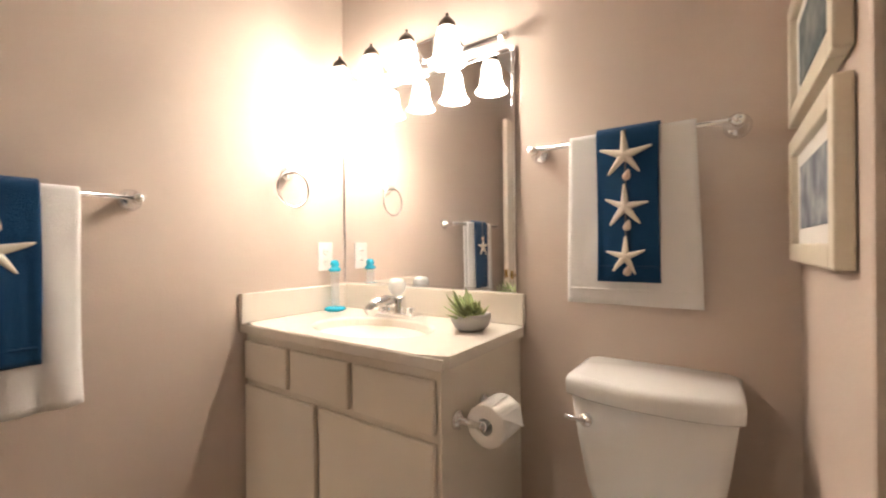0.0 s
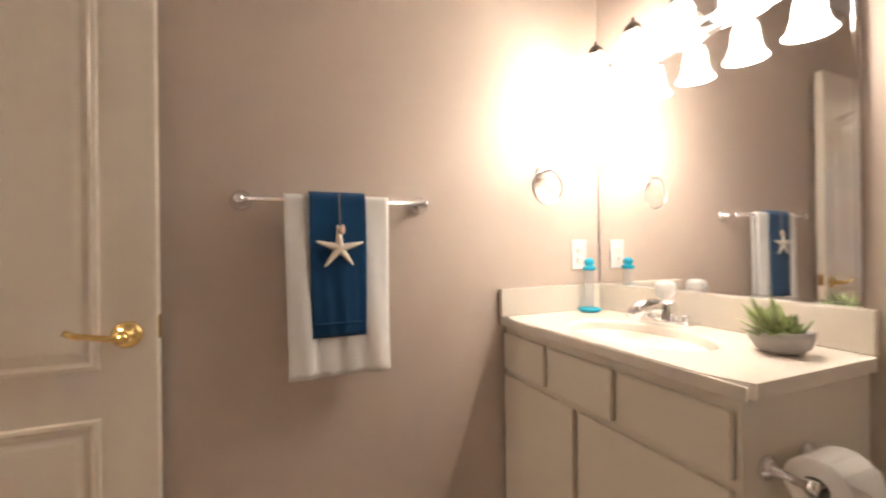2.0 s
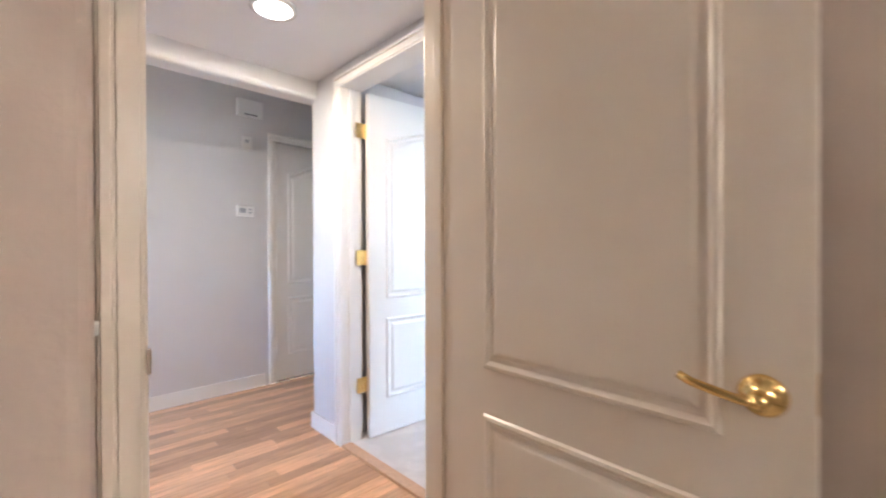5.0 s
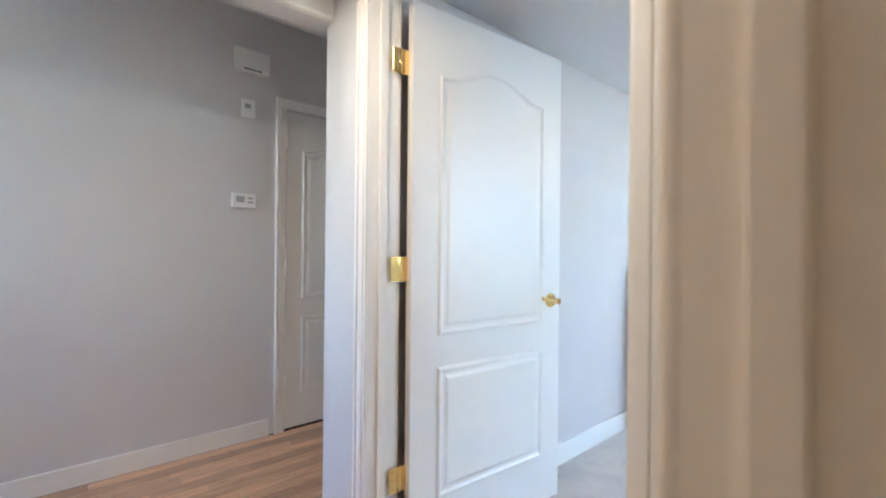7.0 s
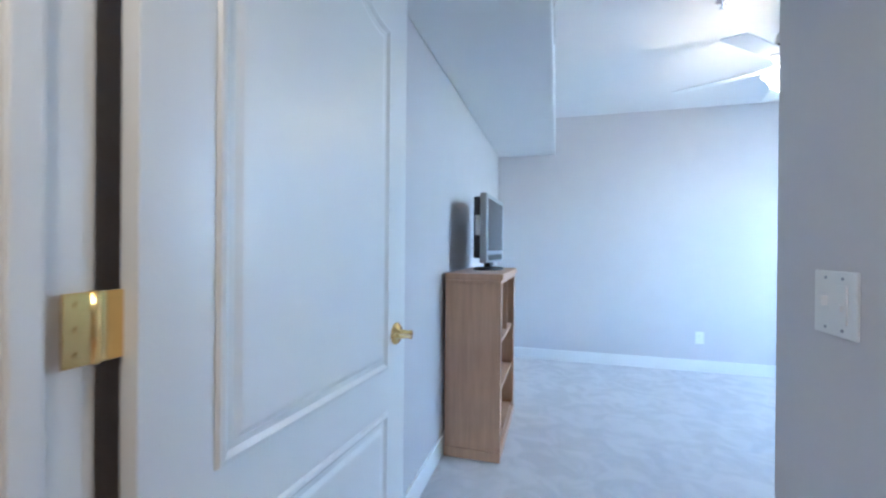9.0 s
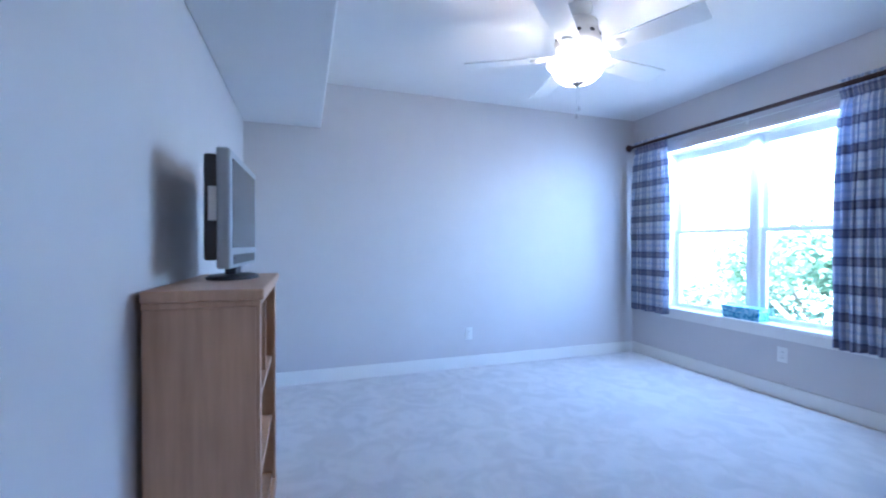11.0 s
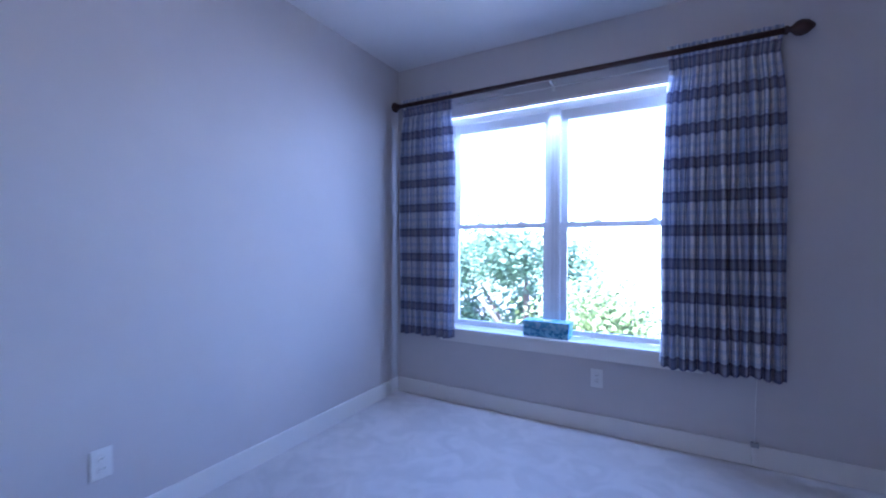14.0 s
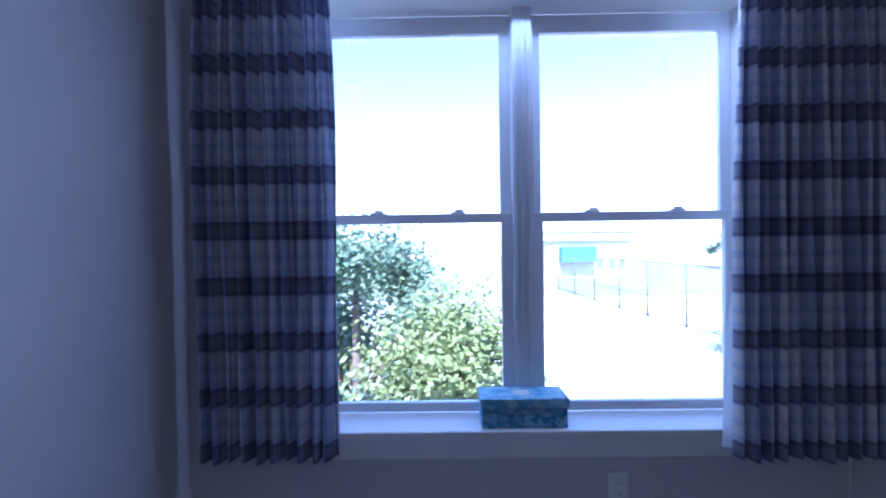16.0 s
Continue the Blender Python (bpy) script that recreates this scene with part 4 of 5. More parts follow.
tb = thing("toothbrush_holder", "clear tumbler with turquoise foot and turquoise lid", "tumbler", pose(-0.14, 2.235, 0.858))
part("foot", lathe([(0, 0), (0.032, 0), (0.042, 0.006), (0.040, 0.014), (0.02, 0.016), (0, 0.016)], 28), M_CYAN, tb, "turquoise foot", True)
part("body", lathe([(0.016, 0.016), (0.019, 0.16), (0.017, 0.16), (0.014, 0.018)], 24), M_CLEARP, tb, "clear plastic tube", True)
part("lid", lathe([(0.02, 0.158), (0.026, 0.163), (0.02, 0.172), (0.013, 0.176), (0.02, 0.185), (0.014, 0.20), (0, 0.205)], 20), M_CYAN, tb, "turquoise lid", True)


def succulent():
    t = thing("potted_succulent", "green succulent in a tilted grey ceramic bowl", "plant", pose(0.53, 2.18, 0.858))
    part("pot", lathe([(0, 0), (0.030, 0), (0.046, 0.012), (0.055, 0.034), (0.057, 0.048), (0.053, 0.048), (0.046, 0.03), (0, 0.034)], 28), M_POT, t, "", True, Matrix.Rotation(radians(-7), 4, 'Y') @ Matrix.Diagonal((1.15, 0.85, 1, 1)))
    rnd = random.Random(5)
    for k in range(46):
        ring = k / 46
        a = k * 2.39996
        ln = 0.035 + 0.03 * rnd.random() + (0.045 if math.cos(a - 3.3) > 0.3 else 0)
        tilt = 30 + 52 * ring + rnd.uniform(-8, 8)
        b = bmesh.new()
        rows = []
        for s, w in ((0, 0.006), (0.3, 0.012), (0.65, 0.0105), (1, 0.0006)):
            zc = 0.012 * s * s
            rows.append([b.verts.new((s * ln, -w, zc)), b.verts.new((s * ln, 0, zc - w * 0.5)), b.verts.new((s * ln, w, zc)), b.verts.new((s * ln, 0, zc + w * 0.25))])
        for p, q in zip(rows, rows[1:]):
            for i in range(4):
                b.faces.new((p[i], p[(i + 1) % 4], q[(i + 1) % 4], q[i]))
        part("leaf", b, M_LEAF, t, "", True, Matrix.Translation((0.008 * math.cos(a), 0.008 * math.sin(a), 0.035)) @ Matrix.Rotation(a, 4, 'Z') @ Matrix.Rotation(radians(-(90 - tilt)), 4, 'Y'))


succulent()

# mirror
mi = thing("wall_mirror_panel", "large frameless mirror with thin chrome edging above the vanity", "mirror")
part("glass", box(-0.192, 0.598, YM - 0.008, YM, 0.968, 1.738), M_MIRROR, mi)
for b in (box(0.594, 0.606, YM - 0.012, YM, 0.96, 1.746, 0.002), box(-0.199, -0.190, YM - 0.012, YM, 0.96, 1.746, 0.002), box(-0.19, 0.594, YM - 0.012, YM, 0.959, 0.969, 0.002), box(-0.19, 0.594, YM - 0.012, YM, 1.736, 1.745, 0.002)):
    part("edging", b, M_CHROME, mi)

# vanity light bar
vl = thing("vanity_light", "chrome bar with four lit frosted bell shades over the mirror", "wall lamp")
part("bar", tube([(-0.12, 2.292, 1.764), (0.585, 2.292, 1.764)], 0.009, 12), M_CHROME, vl, "", True)
part("backplate", box(0.13, 0.30, YM - 0.02, YM, 1.755, 1.86, 0.008), M_CHROME, vl)
part("stem", tube([(0.215, YM - 0.01, 1.80), (0.215, 2.292, 1.764)], 0.010, 12), M_CHROME, vl, "", True)
for x in (-0.125, 0.585):
    part("end_cap", lathe([(0, -0.012), (0.013, -0.012), (0.013, 0.012), (0.008, 0.02), (0, 0.022)], 14), M_CHROME, vl, "", True, Matrix.Translation((x, 2.292, 1.764)) @ TO_X)
for x in (-0.045, 0.118, 0.282, 0.445):
    c = part("cap", lathe([(0, 0.052), (0.006, 0.048), (0.004, 0.04), (0.012, 0.034), (0.026, 0.018), (0.030, 0.0), (0, 0.0)], 20), M_NICKEL, vl, "dark metal cap with a finial", True, Matrix.Translation((x, 2.19, 1.785)))
    part("arm", tube([(x, 2.292, 1.764), (x, 2.24, 1.785), (x, 2.195, 1.80)], 0.006, 8), M_CHROME, vl, "", True)
    s = part("shade", lathe([(0.028, 0.0), (0.034, -0.02), (0.038, -0.06), (0.046, -0.09), (0.060, -0.108), (0.057, -0.109), (0.042, -0.09), (0.033, -0.055), (0.026, -0.004)], 28), M_SHADE, vl, "lit frosted glass bell shade", True, Matrix.Translation((x, 2.19, 1.787)))
    lamp("vanity_bulb", 'POINT', BULB, (1.0, 0.87, 0.74), pose(x, 2.19, 1.705), 0.024)


# ---- towel bars, rings, towels ----
def towel_bar(label, length, m):
    t = thing("towel_bar", label, "towel bar", m, group="chrome towel bars")
    part("bar", tube([(-length / 2 - 0.012, -0.068, 0), (length / 2 + 0.012, -0.068, 0)], 0.0075, 12), M_CHROME, t, "", True)
    for x in (-length / 2, length / 2):
        part("rose", lathe([(0, 0), (0.030, 0), (0.030, 0.006), (0.024, 0.010), (0.022, 0.016), (0.012, 0.020), (0.010, 0.055), (0.013, 0.062), (0.013, 0.076), (0, 0.080)], 24), M_CHROME, t, "round chrome mount", True, Matrix.Translation((x, 0, 0)) @ Matrix.Rotation(radians(90), 4, 'X'))
    return t


def drape(name, label, x0, x1, zf, zb, r, m, material, seed, wave=0.004, lean=0.0, parts=None):
    """Towel hung over a bar that runs along local x at the origin: front down to zf, back down to zb."""
    t = thing(name, label, "towel", m, group="towels on the bars")
    bm = bmesh.new()
    nx = 22
    prof = []
    nf = 26
    for k in range(nf + 1):
        prof.append((-r, zf * (1 - k / nf), 1 - k / nf))
    for k in range(1, 8):
        a = math.pi * k / 8
        prof.append((-r * math.cos(a), r * math.sin(a), 0))
    for k in range(15):
        prof.append((r * 0.9, zb * k / 14, 0))
    rows = []
    for y, z, f in prof:
        row = []
        for i in range(nx + 1):
            s = i / nx
            wob = wave * f * (math.sin(5.3 * s + seed) + 0.6 * math.sin(11 * s + 2 * seed + 3 * z) + 0.4 * math.sin(23 * s + 7 * z))
            edge = 0.004 * math.sin(6 * z + seed)
            x = x0 + s * (x1 - x0) * (1 + 0.02 * f) + edge * (1 if s > 0.5 else -1)
            row.append(bm.verts.new((x, y - abs(wob) if f else y, z + (lean * (s - 0.5) if f > 0.98 else lean * (s - 0.5) * f))))
        rows.append(row)
    for a, b in zip(rows, rows[1:]):
        for i in range(nx):
            bm.faces.new((a[i], a[i + 1], b[i + 1], b[i]))
    ob = part("cloth", bm, material, t, "", True)
    sm = ob.modifiers.new("thickness", 'SOLIDIFY')
    sm.thickness, sm.offset = 0.006, 0
    if wave <= 0.004:
        part("hem", box(x0 + 0.004, x1 * 1.0 - 0.002, -r - 0.0085, -r - 0.001, zf + 0.035, zf + 0.041, 0.002), material, t, "woven hem band")
    return t


def star_mesh(size, seed):
    rnd = random.Random(seed)
    bm = bmesh.new()
    for k in range(5):
        a = math.pi / 2 + 2 * math.pi * k / 5 + rnd.uniform(-0.12, 0.12)
        ln = size * rnd.uniform(0.92, 1.08)
        bend = rnd.uniform(-0.1, 0.1)
        pts, rad = [], []
        last = None
        for s in (0.0, 0.2, 0.45, 0.75, 0.95, 1.0):
            r = ln * (0.155 * (1 - s) ** 0.8 + 0.035) * (0.35 if s == 1.0 else 1)
            c = Vector((ln * s * math.cos(a + bend * s), 0, ln * s * math.sin(a + bend * s)))
            side = Vector((-math.sin(a), 0, math.cos(a)))
            ring = [bm.verts.new(c + side * (r * math.cos(q)) + Vector((0, -r * 0.75 * math.sin(q), 0))) for q in (0, 0.7, 1.57, 2.44, 3.14, 4.71)]
            if last:
                for i in range(6):
                    bm.faces.new((last[i], last[(i + 1) % 6], ring[(i + 1) % 6], ring[i]))
            last = ring
        bm.faces.new(last)
    return bm


def garland(label, m, stars, cord_top, shells):
    """Dried starfish and shells on a twine."""
    t = thing("starfish_garland", label, "starfish garland", m)
    part("twine", tube([(0, 0, cord_top), (0.002, -0.002, cord_top / 2 + stars[-1][0] / 2), (0, 0, stars[-1][0])], 0.0022, 6), M_TWINE, t, "grey twine")
    for k, (z, size) in enumerate(stars):
        part("starfish", star_mesh(size, 11 + k), M_STAR, t, "white dried starfish", True, Matrix.Translation((0, -0.006, z)))
    for z, size in shells:
        part("shell", lathe([(0, 0.5), (0.12, 0.35), (0.26, 0.1), (0.33, -0.15), (0.25, -0.38), (0, -0.5)], 12), M_SHELL, t, "small pinkish shell", True, Matrix.Translation((0.006, -0.006, z)) @ Matrix.Diagonal((size, size * 0.8, size, 1)) @ Matrix.Rotation(0.3, 4, 'Y'))


BL = Matrix.Translation((XT, 1.303, 1.246)) @ Matrix.Rotation(radians(90), 4, 'Z')
towel_bar("chrome towel bar on the wall beside the door", 0.53, BL)
at_l = BL @ Matrix.Translation((0, -0.068, 0))
drape("bath_towel", "white terry towel hung over the chrome bar", -0.150, 0.138, -0.500, -0.42, 0.014, at_l, M_TOWEL, 1.0, 0.014)
drape("hand_towel", "narrow navy blue towel over the white towel", -0.084, 0.066, -0.390, -0.30, 0.0235, at_l, M_BLUE, 2.0, 0.004)
garland("single white starfish on a twine over the blue towel", at_l @ Matrix.Translation((-0.008, -0.033, 0)), [(-0.138, 0.066)], 0.02, [(-0.085, 0.034)])
BR = Matrix.Translation((0.932, YM, 1.389))
towel_bar("chrome towel bar above the toilet", 0.49, BR)
at_r = BR @ Matrix.Translation((0, -0.068, 0))
drape("bath_towel", "white terry towel hung over the bar above the toilet", -0.135, 0.168, -0.435, -0.36, 0.014, at_r, M_TOWEL, 4.0, 0.003)
drape("hand_towel", "navy blue towel layered over a white towel", -0.060, 0.090, -0.375, -0.30, 0.0235, at_r, M_BLUE, 6.0, 0.003)
garland("three white starfish strung on a twine over the blue towel", at_r @ Matrix.Translation((0.012, -0.031, 0)), [(-0.055, 0.062), (-0.185, 0.056), (-0.31, 0.05)], 0.01, [(-0.105, 0.03), (-0.232, 0.03), (-0.345, 0.03)])

tr = thing("towel_ring", "chrome towel ring on the wall beside the mirror", "towel ring", Matrix.Translation((XT, 2.06, 1.39)) @ Matrix.Rotation(radians(90), 4, 'Z'))
part("rose", lathe([(0, 0), (0.026, 0), (0.026, 0.006), (0.018, 0.012), (0.010, 0.018), (0.010, 0.05), (0, 0.055)], 20), M_CHROME, tr, "", True, Matrix.Rotation(radians(90), 4, 'X'))
part("ring", tube([(0.065 * math.sin(2 * math.pi * k / 36), -0.042, -0.062 + 0.065 * math.cos(2 * math.pi * k / 36)) for k in range(36)], 0.0045, 8, None, True), M_CHROME, tr, "", True)
outlet("white outlet plate beside the bathroom mirror", pose(XT, 2.235, 1.075, 0, 0, 90))

# ---- toilet ----
toi = thing("toilet", "white porcelain toilet with a rounded tank", "toilet", pose(1.005, 0, 0))


def rounded(levels, depth_back, n=14):
    """Stack of D-shaped outlines: (z, half width, front y, bow)."""
    bm = bmesh.new()
    rings = []
    for z, hw, yf, bow in levels:
        pts = [(-hw + 0.02, depth_back), (-hw, depth_back - 0.02)]
        for k in range(n + 1):
            s = -1 + 2 * k / n
            pts.append((s * hw, yf + bow * (abs(s) ** 2.6)))
        pts += [(hw, depth_back - 0.02), (hw - 0.02, depth_back)]
        rings.append([bm.verts.new((x, y, z)) for x, y in pts])
    for a, b in zip(rings, rings[1:]):
        for k in range(len(a)):
            bm.faces.new((a[k], a[(k + 1) % len(a)], b[(k + 1) % len(b)], b[k]))
    bm.faces.new(rings[0])
    bm.faces.new(rings[-1])
    return bm


part("tank", rounded([(0.43, 0.085, 2.17, 0.01), (0.455, 0.112, 2.15, 0.015), (0.52, 0.134, 2.135, 0.02), (0.64, 0.154, 2.12, 0.025), (0.745, 0.168, 2.11, 0.03)], 2.325), M_PORC, toi, "", True)
part("lid", rounded([(0.742, 0.168, 2.105, 0.03), (0.748, 0.178, 2.095, 0.035), (0.778, 0.180, 2.092, 0.036), (0.79, 0.176, 2.098, 0.036), (0.795, 0.166, 2.11, 0.034)], 2.332), M_PORC, toi, "white tank lid", True)
part("bowl", lathe([(0, 0), (0.12, 0), (0.125, 0.02), (0.10, 0.10), (0.10, 0.2), (0.16, 0.32), (0.18, 0.37), (0.18, 0.39), (0.15, 0.39), (0.12, 0.3), (0, 0.22)], 32), M_PORC, toi, "", True, Matrix.Translation((0, 1.90, 0)) @ Matrix.Diagonal((1, 1.28, 1, 1)))
part("pedestal", box(-0.10, 0.10, 2.0, 2.28, 0, 0.43, 0.03, 3), M_PORC, toi, "", True)
part("seat", lathe([(0.0, 0.392), (0.182, 0.392), (0.186, 0.402), (0.18, 0.414), (0.0, 0.42)], 32), M_PORC, toi, "closed white seat lid", True, Matrix.Translation((0, 1.90, 0)) @ Matrix.Diagonal((1, 1.28, 1, 1)))
fh = part("flush_lever", lathe([(0, 0), (0.016, 0), (0.016, 0.008), (0.011, 0.014), (0, 0.015)], 16), M_CHROME, toi, "chrome flush lever", True, Matrix.Translation((-0.128, 2.122, 0.695)) @ Matrix.Rotation(radians(90), 4, 'X'))
part("handle", tube([(0, 0, 0.012), (-0.02, 0.004, 0.02), (-0.045, 0.006, 0.02)], 0.0055, 8), M_CHROME, fh, "", True)

# paper holder on the vanity side
tp = thing("toilet_paper_holder", "chrome two-post toilet paper holder on the vanity side", "paper holder", pose(VX1, 2.03, 0.688))
for y in (-0.065, 0.065):
    part("post", lathe([(0, 0), (0.024, 0), (0.024, 0.006), (0.016, 0.010), (0.009, 0.016), (0.008, 0.06), (0.012, 0.066), (0.012, 0.078), (0, 0.082)], 18), M_CHROME, tp, "", True, Matrix.Translation((0, y, 0)) @ TO_X)
part("roller", tube([(0.07, -0.065, 0), (0.07, 0.065, 0)], 0.008, 12), M_CHROME, tp, "", True)
rl = thing("toilet_paper_roll", "nearly full white toilet paper roll with a folded end", "toilet paper", pose(VX1 + 0.07, 2.03, 0.681))
part("roll", lathe([(0.020, -0.050), (0.049, -0.050), (0.051, -0.047), (0.051, 0.047), (0.049, 0.050), (0.020, 0.050), (0.020, -0.052)], 36), M_PAPER, rl, "", True, TO_Y)
fb2 = bmesh.new()
q = [fb2.verts.new(p) for p in ((0.013, -0.048, 0.051), (0.013, 0.048, 0.051), (0.045, 0.048, 0.030), (0.045, -0.048, 0.030), (0.076, 0.0, 0.0))]
fb2.faces.new((q[0], q[1], q[2], q[3]))
fb2.faces.new((q[3], q[2], q[4]))
bmesh.ops.solidify(fb2, geom=fb2.faces[:], thickness=0.002)
part("folded_sheet", fb2, M_PAPER, rl, "pointed folded end sheet")


# ---- pictures ----
def picture(label, y0, y1, z0, z1, prt):
    t = thing("framed_print", label, "picture", group="framed prints by the toilet")
    x = XP - 0.002
    w = 0.036
    for b in (box(x - 0.022, x, y0, y0 + w, z0, z1, 0.004), box(x - 0.022, x, y1 - w, y1, z0, z1, 0.004), box(x - 0.022, x, y0 + w, y1 - w, z0, z0 + w, 0.004), box(x - 0.022, x, y0 + w, y1 - w, z1 - w, z1, 0.004)):
        part("frame_bar", b, M_FRAME, t)
    part("mount", box(x - 0.010, x - 0.004, y0 + w, y1 - w, z0 + w, z1 - w), M_MATB, t)
    part("print", box(x - 0.012, x - 0.0101, y0 + w + 0.035, y1 - w - 0.05, z0 + w + 0.03, z1 - w - 0.03), prt, t)


picture("seaside print in a cream wooden frame", 1.85, 2.30, 1.07, 1.325, M_PRINT)
picture("green-grey print in a cream wooden frame", 1.85, 2.30, 1.355, 1.61, M_PRINT2)
bsw = thing("light_switch", "white single switch plate on the boxed-out bathroom wall", "light switch", pose(XS, 0.24, 1.03, 0, 0, -90))
part("plate", box(-0.034, 0.034, -0.006, 0, -0.075, 0.075, 0.003), M_PLASTIC, bsw)
part("toggle", box(-0.005, 0.005, -0.018, -0.005, -0.004, 0.014, 0.002), M_PLASTIC, bsw)

# ---- outdoors ----
GZ = -3.0
gr = bmesh.new()
cube(gr, -900, 900, 3.2, 1500, GZ - 0.5, GZ)
structure("ground", gr, M_GROUND, "pale sunlit concrete ground below the window")
structure("lawn", box(-60, 40, 33, 120, GZ - 0.2, GZ + 0.01), M_GRASS, "dry green field beyond the fence", "lawn")


def crown(centre, radii, count, seed, material, name, parent, leaf=0.09):
    rnd = random.Random(seed)
    verts, faces = [], []
    clumps = []
    for _ in range(42):
        while True:
            v = Vector((rnd.uniform(-1, 1), rnd.uniform(-1, 1), rnd.uniform(-1, 1)))
            if 0.35 < v.length < 1:
                break
        clumps.append(Vector((v.x * radii[0], v.y * radii[1], v.z * radii[2])) + Vector(centre))
    for _ in range(count):
        c = clumps[rnd.randrange(len(clumps))]
        g = Vector((rnd.gauss(0, 1), rnd.gauss(0, 1), rnd.gauss(0, 1))) * 0.27
        p = c + g
        d = Vector((rnd.uniform(-1, 1), rnd.uniform(-1, 1), rnd.uniform(-0.7, 0.5))).normalized()
        u = d.orthogonal().normalized()
        s = leaf * rnd.uniform(0.6, 1.3)
        k = len(verts)
        verts += [p, p + d * s * 0.5 + u * s * 0.28, p + d * s, p + d * s * 0.5 - u * s * 0.28]
        faces.append((k, k + 1, k + 2, k + 3))
    me = bpy.data.meshes.new(name)
    me.from_pydata([tuple(v) for v in verts], [], faces)
    me.materials.append(material)
    ob = new(name, me)
    ob.parent = parent
    return ob


def tree(label, x, y, top, radii, count, seed, material, leaf=0.09):
    t = thing("tree", label, "tree", pose(x, y, GZ))
    rnd = random.Random(seed)
    h = top - GZ
    bm = bmesh.new()
    for k in range(9):
        a = 2 * math.pi * k / 9 + rnd.uniform(-0.3, 0.3)
        e = Vector((radii[0] * 0.7 * math.cos(a), radii[1] * 0.7 * math.sin(a), h - radii[2] * rnd.uniform(0.4, 1.4)))
        s = Vector((0, 0, h * rnd.uniform(0.3, 0.5)))
        tube([s, s.lerp(e, 0.5) + Vector((0, 0, 0.15)), e], 0.035, 6, bm)
    lathe([(0.16, 0), (0.12, h * 0.25), (0.08, h * 0.55), (0.03, h * 0.8)], 10, bm)
    part("trunk", bm, M_BARK, t, "branching grey trunk", True)
    crown((0, 0, h - radii[2]), radii, count, seed, material, "crown", t, leaf)
    return t


tree("leafy green tree close below the window", -5.25, 7.6, 1.62, (2.15, 1.6, 2.3), 44000, 4, M_TREE, 0.11)
tree("yellow-green shrubby tree in front of the window", -3.88, 6.4, 0.62, (0.85, 0.7, 1.25), 15000, 9, M_TREE2, 0.09)
tree("green tree further along the house", -8.6, 8.6, 1.5, (1.9, 1.6, 1.9), 9000, 14, M_TREE, 0.12)
tree("small green shrub beside the fence", 7.0, 16.2, -1.4, (0.9, 0.9, 0.9), 4000, 21, M_TREE, 0.1)
for k, (x, y, tp_, s) in enumerate(((-26, 60, 2.2, 6), (40, 60, 2.4, 6), (-36, 62, 2.6, 6))):
    tree("hazy green tree far beyond the field", x, y, tp_, (s, s, 1.9), 2600, 30 + k, M_TREE, 0.7)

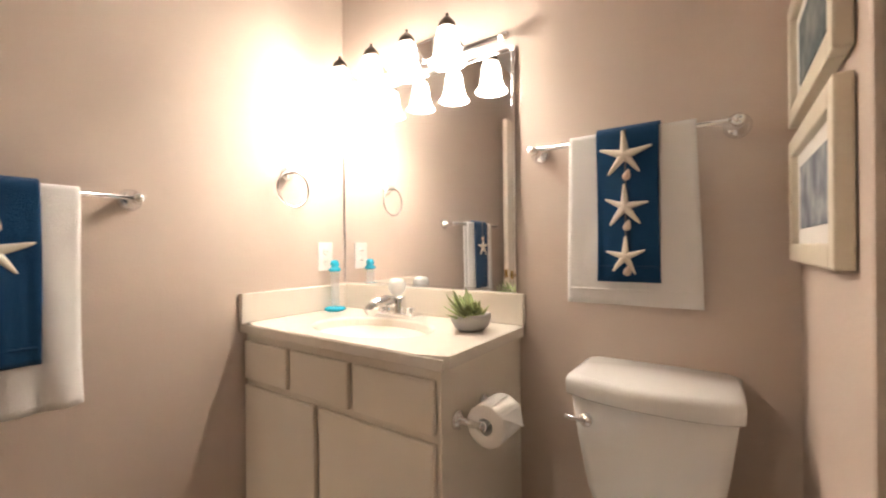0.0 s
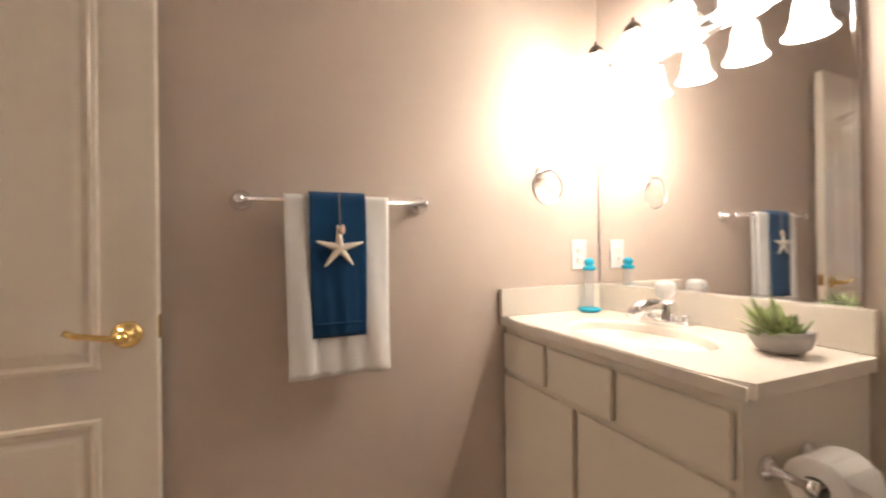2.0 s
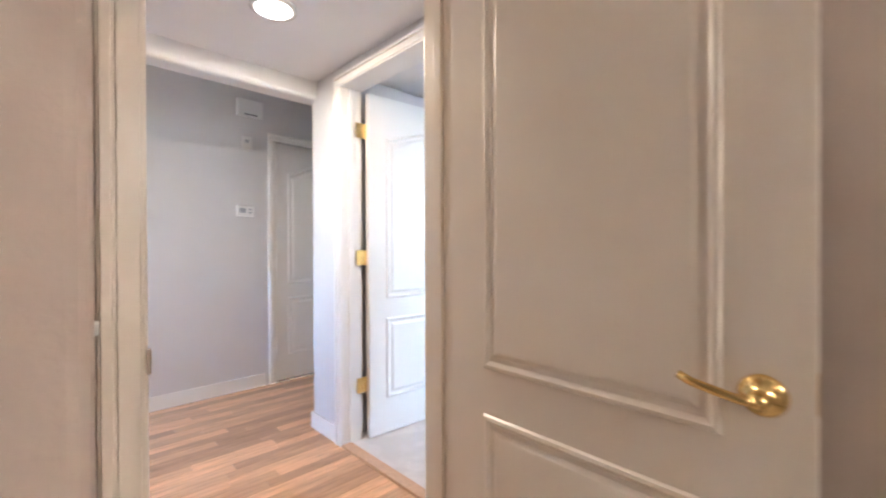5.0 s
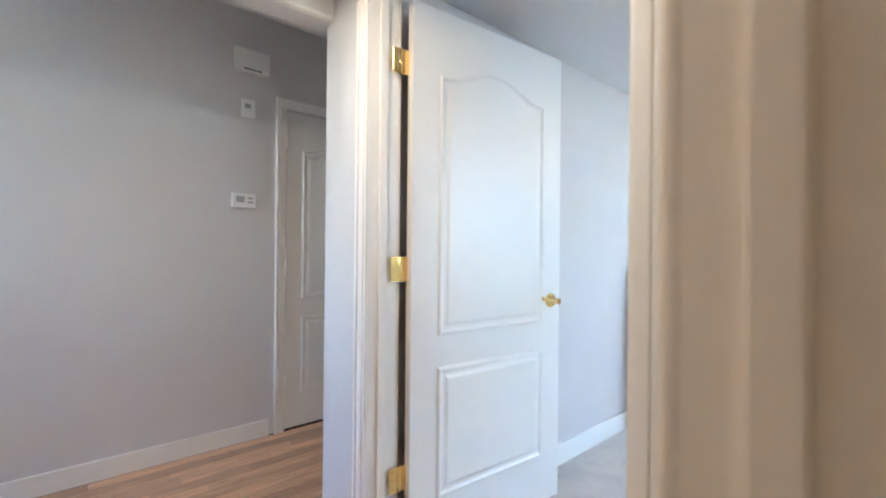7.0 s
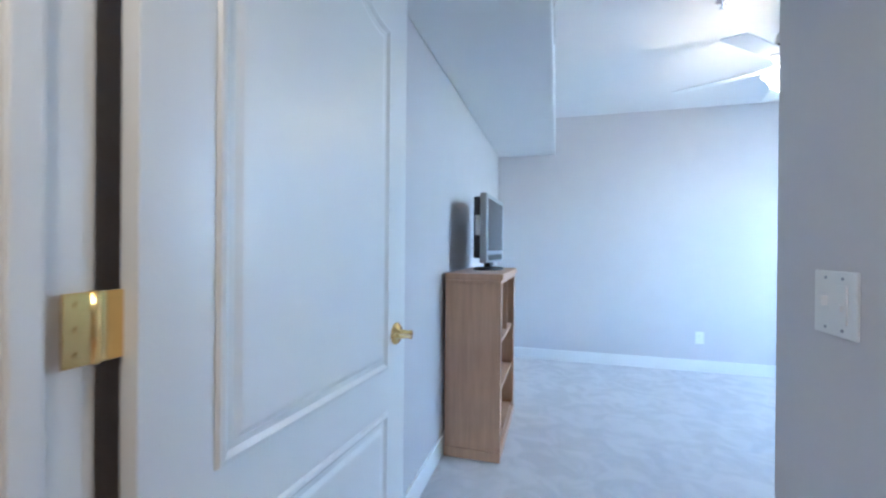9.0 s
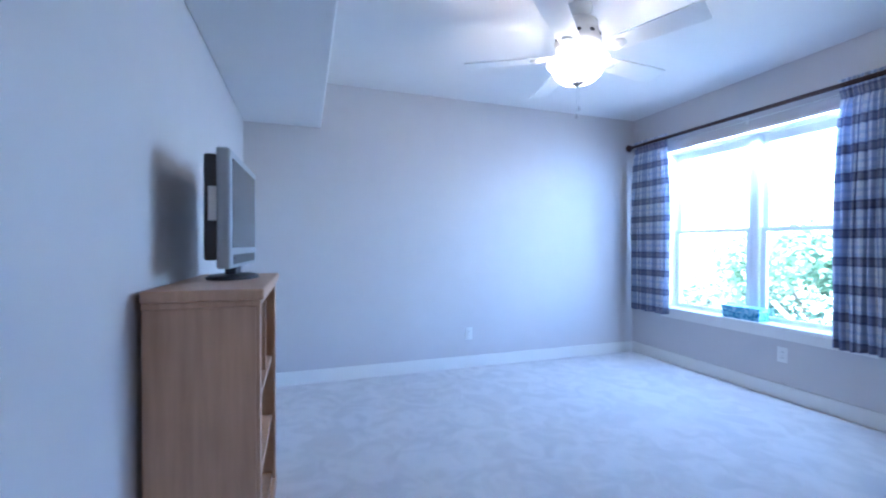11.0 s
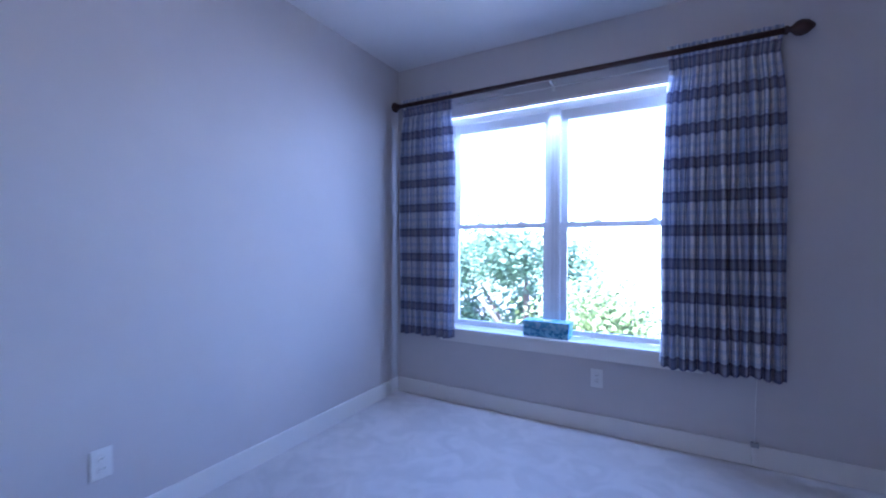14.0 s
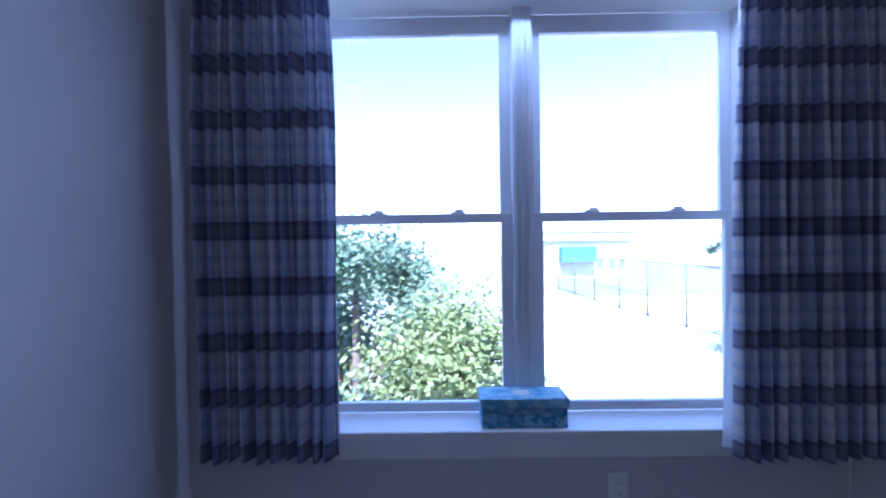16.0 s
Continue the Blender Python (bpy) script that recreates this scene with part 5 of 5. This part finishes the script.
fence = thing("fence", "tall galvanised chain-link fence beside the pale ground", "fence")
FP = [(6.2, 38), (6.4, 34), (6.7, 30.5), (7.0, 27), (7.3, 24), (7.7, 21), (8.1, 18), (8.5, 15)]
for x, y in FP:
    part("post", tube([(x, y, GZ), (x, y, GZ + 3.1)], 0.045, 8), M_METAL, fence, "", True)
for (xa, ya), (xb, yb) in zip(FP, FP[1:]):
    for z in (GZ + 3.05, GZ + 1.2, GZ + 0.1):
        part("rail", tube([(xa, ya, z), (xb, yb, z)], 0.02, 6), M_METAL, fence, "", True)
    n = 34
    mesh_bm = bmesh.new()
    for k in range(n):
        for sgn in (0, 1):
            a = Vector((xa, ya, GZ + 0.1)).lerp(Vector((xb, yb, GZ + 0.1)), k / n)
            b = Vector((xa, ya, GZ + 3.05)).lerp(Vector((xb, yb, GZ + 3.05)), (k + 1) / n)
            if sgn:
                a.z, b.z = b.z, a.z
            tube([a, b], 0.004, 3, mesh_bm)
    tagged(part("wire_mesh", mesh_bm, M_METAL, fence), kind="stuff")
house = thing("building", "low pale building with a teal awning far off", "building", pose(15.0, 50, GZ))
part("wall", box(-7, 3, 0, 6, 0, 4.4), M_STUCCO, house)
part("roof", box(-7.4, 3.4, -0.6, 6.4, 4.4, 4.65, 0.03), M_STUCCO, house)
part("awning", box(-5.5, -1.5, -1.6, 0, 1.9, 3.7, 0.03), M_ROOF, house, "teal awning")
for x in (-0.6, 0.8, 2.0):
    part("window", box(x - 0.4, x + 0.4, -0.03, 0.0, 1.0, 2.2), M_GREYV, house)
big = thing("building", "pale two-storey building on the far side", "building", pose(20, 80, GZ))
part("wall", box(-9, 12, 0, 8, 0, 6.2), M_STUCCO, big)
part("roof", box(-9.5, 12.5, -0.5, 8.5, 6.2, 6.6, 0.03), M_STUCCO, big)
for k in range(7):
    for z in (1.0, 3.9):
        part("window", box(-8 + k * 2.8, -6.8 + k * 2.8, -0.04, 0, z, z + 1.4), M_GREYV, big)

# ---- hall floor of oak strips ----
hf = structure("floor_hall", box(-2.4, 2.4, YG, YBH + 0.05, -0.1, -0.004), M_DARK, "multi-strip oak laminate floor in warm mixed tones", "floor")
rnd = random.Random(42)
y = YG + 0.014
row = 0
lengths = (0.42, 0.6, 0.78, 0.95)
kinds = {}
for ln in lengths:
    kinds[ln] = finish(box(0.0006, ln - 0.0006, 0.0004, 0.0696, -0.01, 0.0, 0.0012, 1), "strip", M_PLANK)
while y < YBH + 0.05:
    x = -1.75 - rnd.uniform(0, 0.7)
    while x < 1.35:
        ln = rnd.choice(lengths)
        o = new("plank", kinds[ln])
        o.parent = hf
        o.location = (x, y, 0)
        x += ln
    y += 0.07
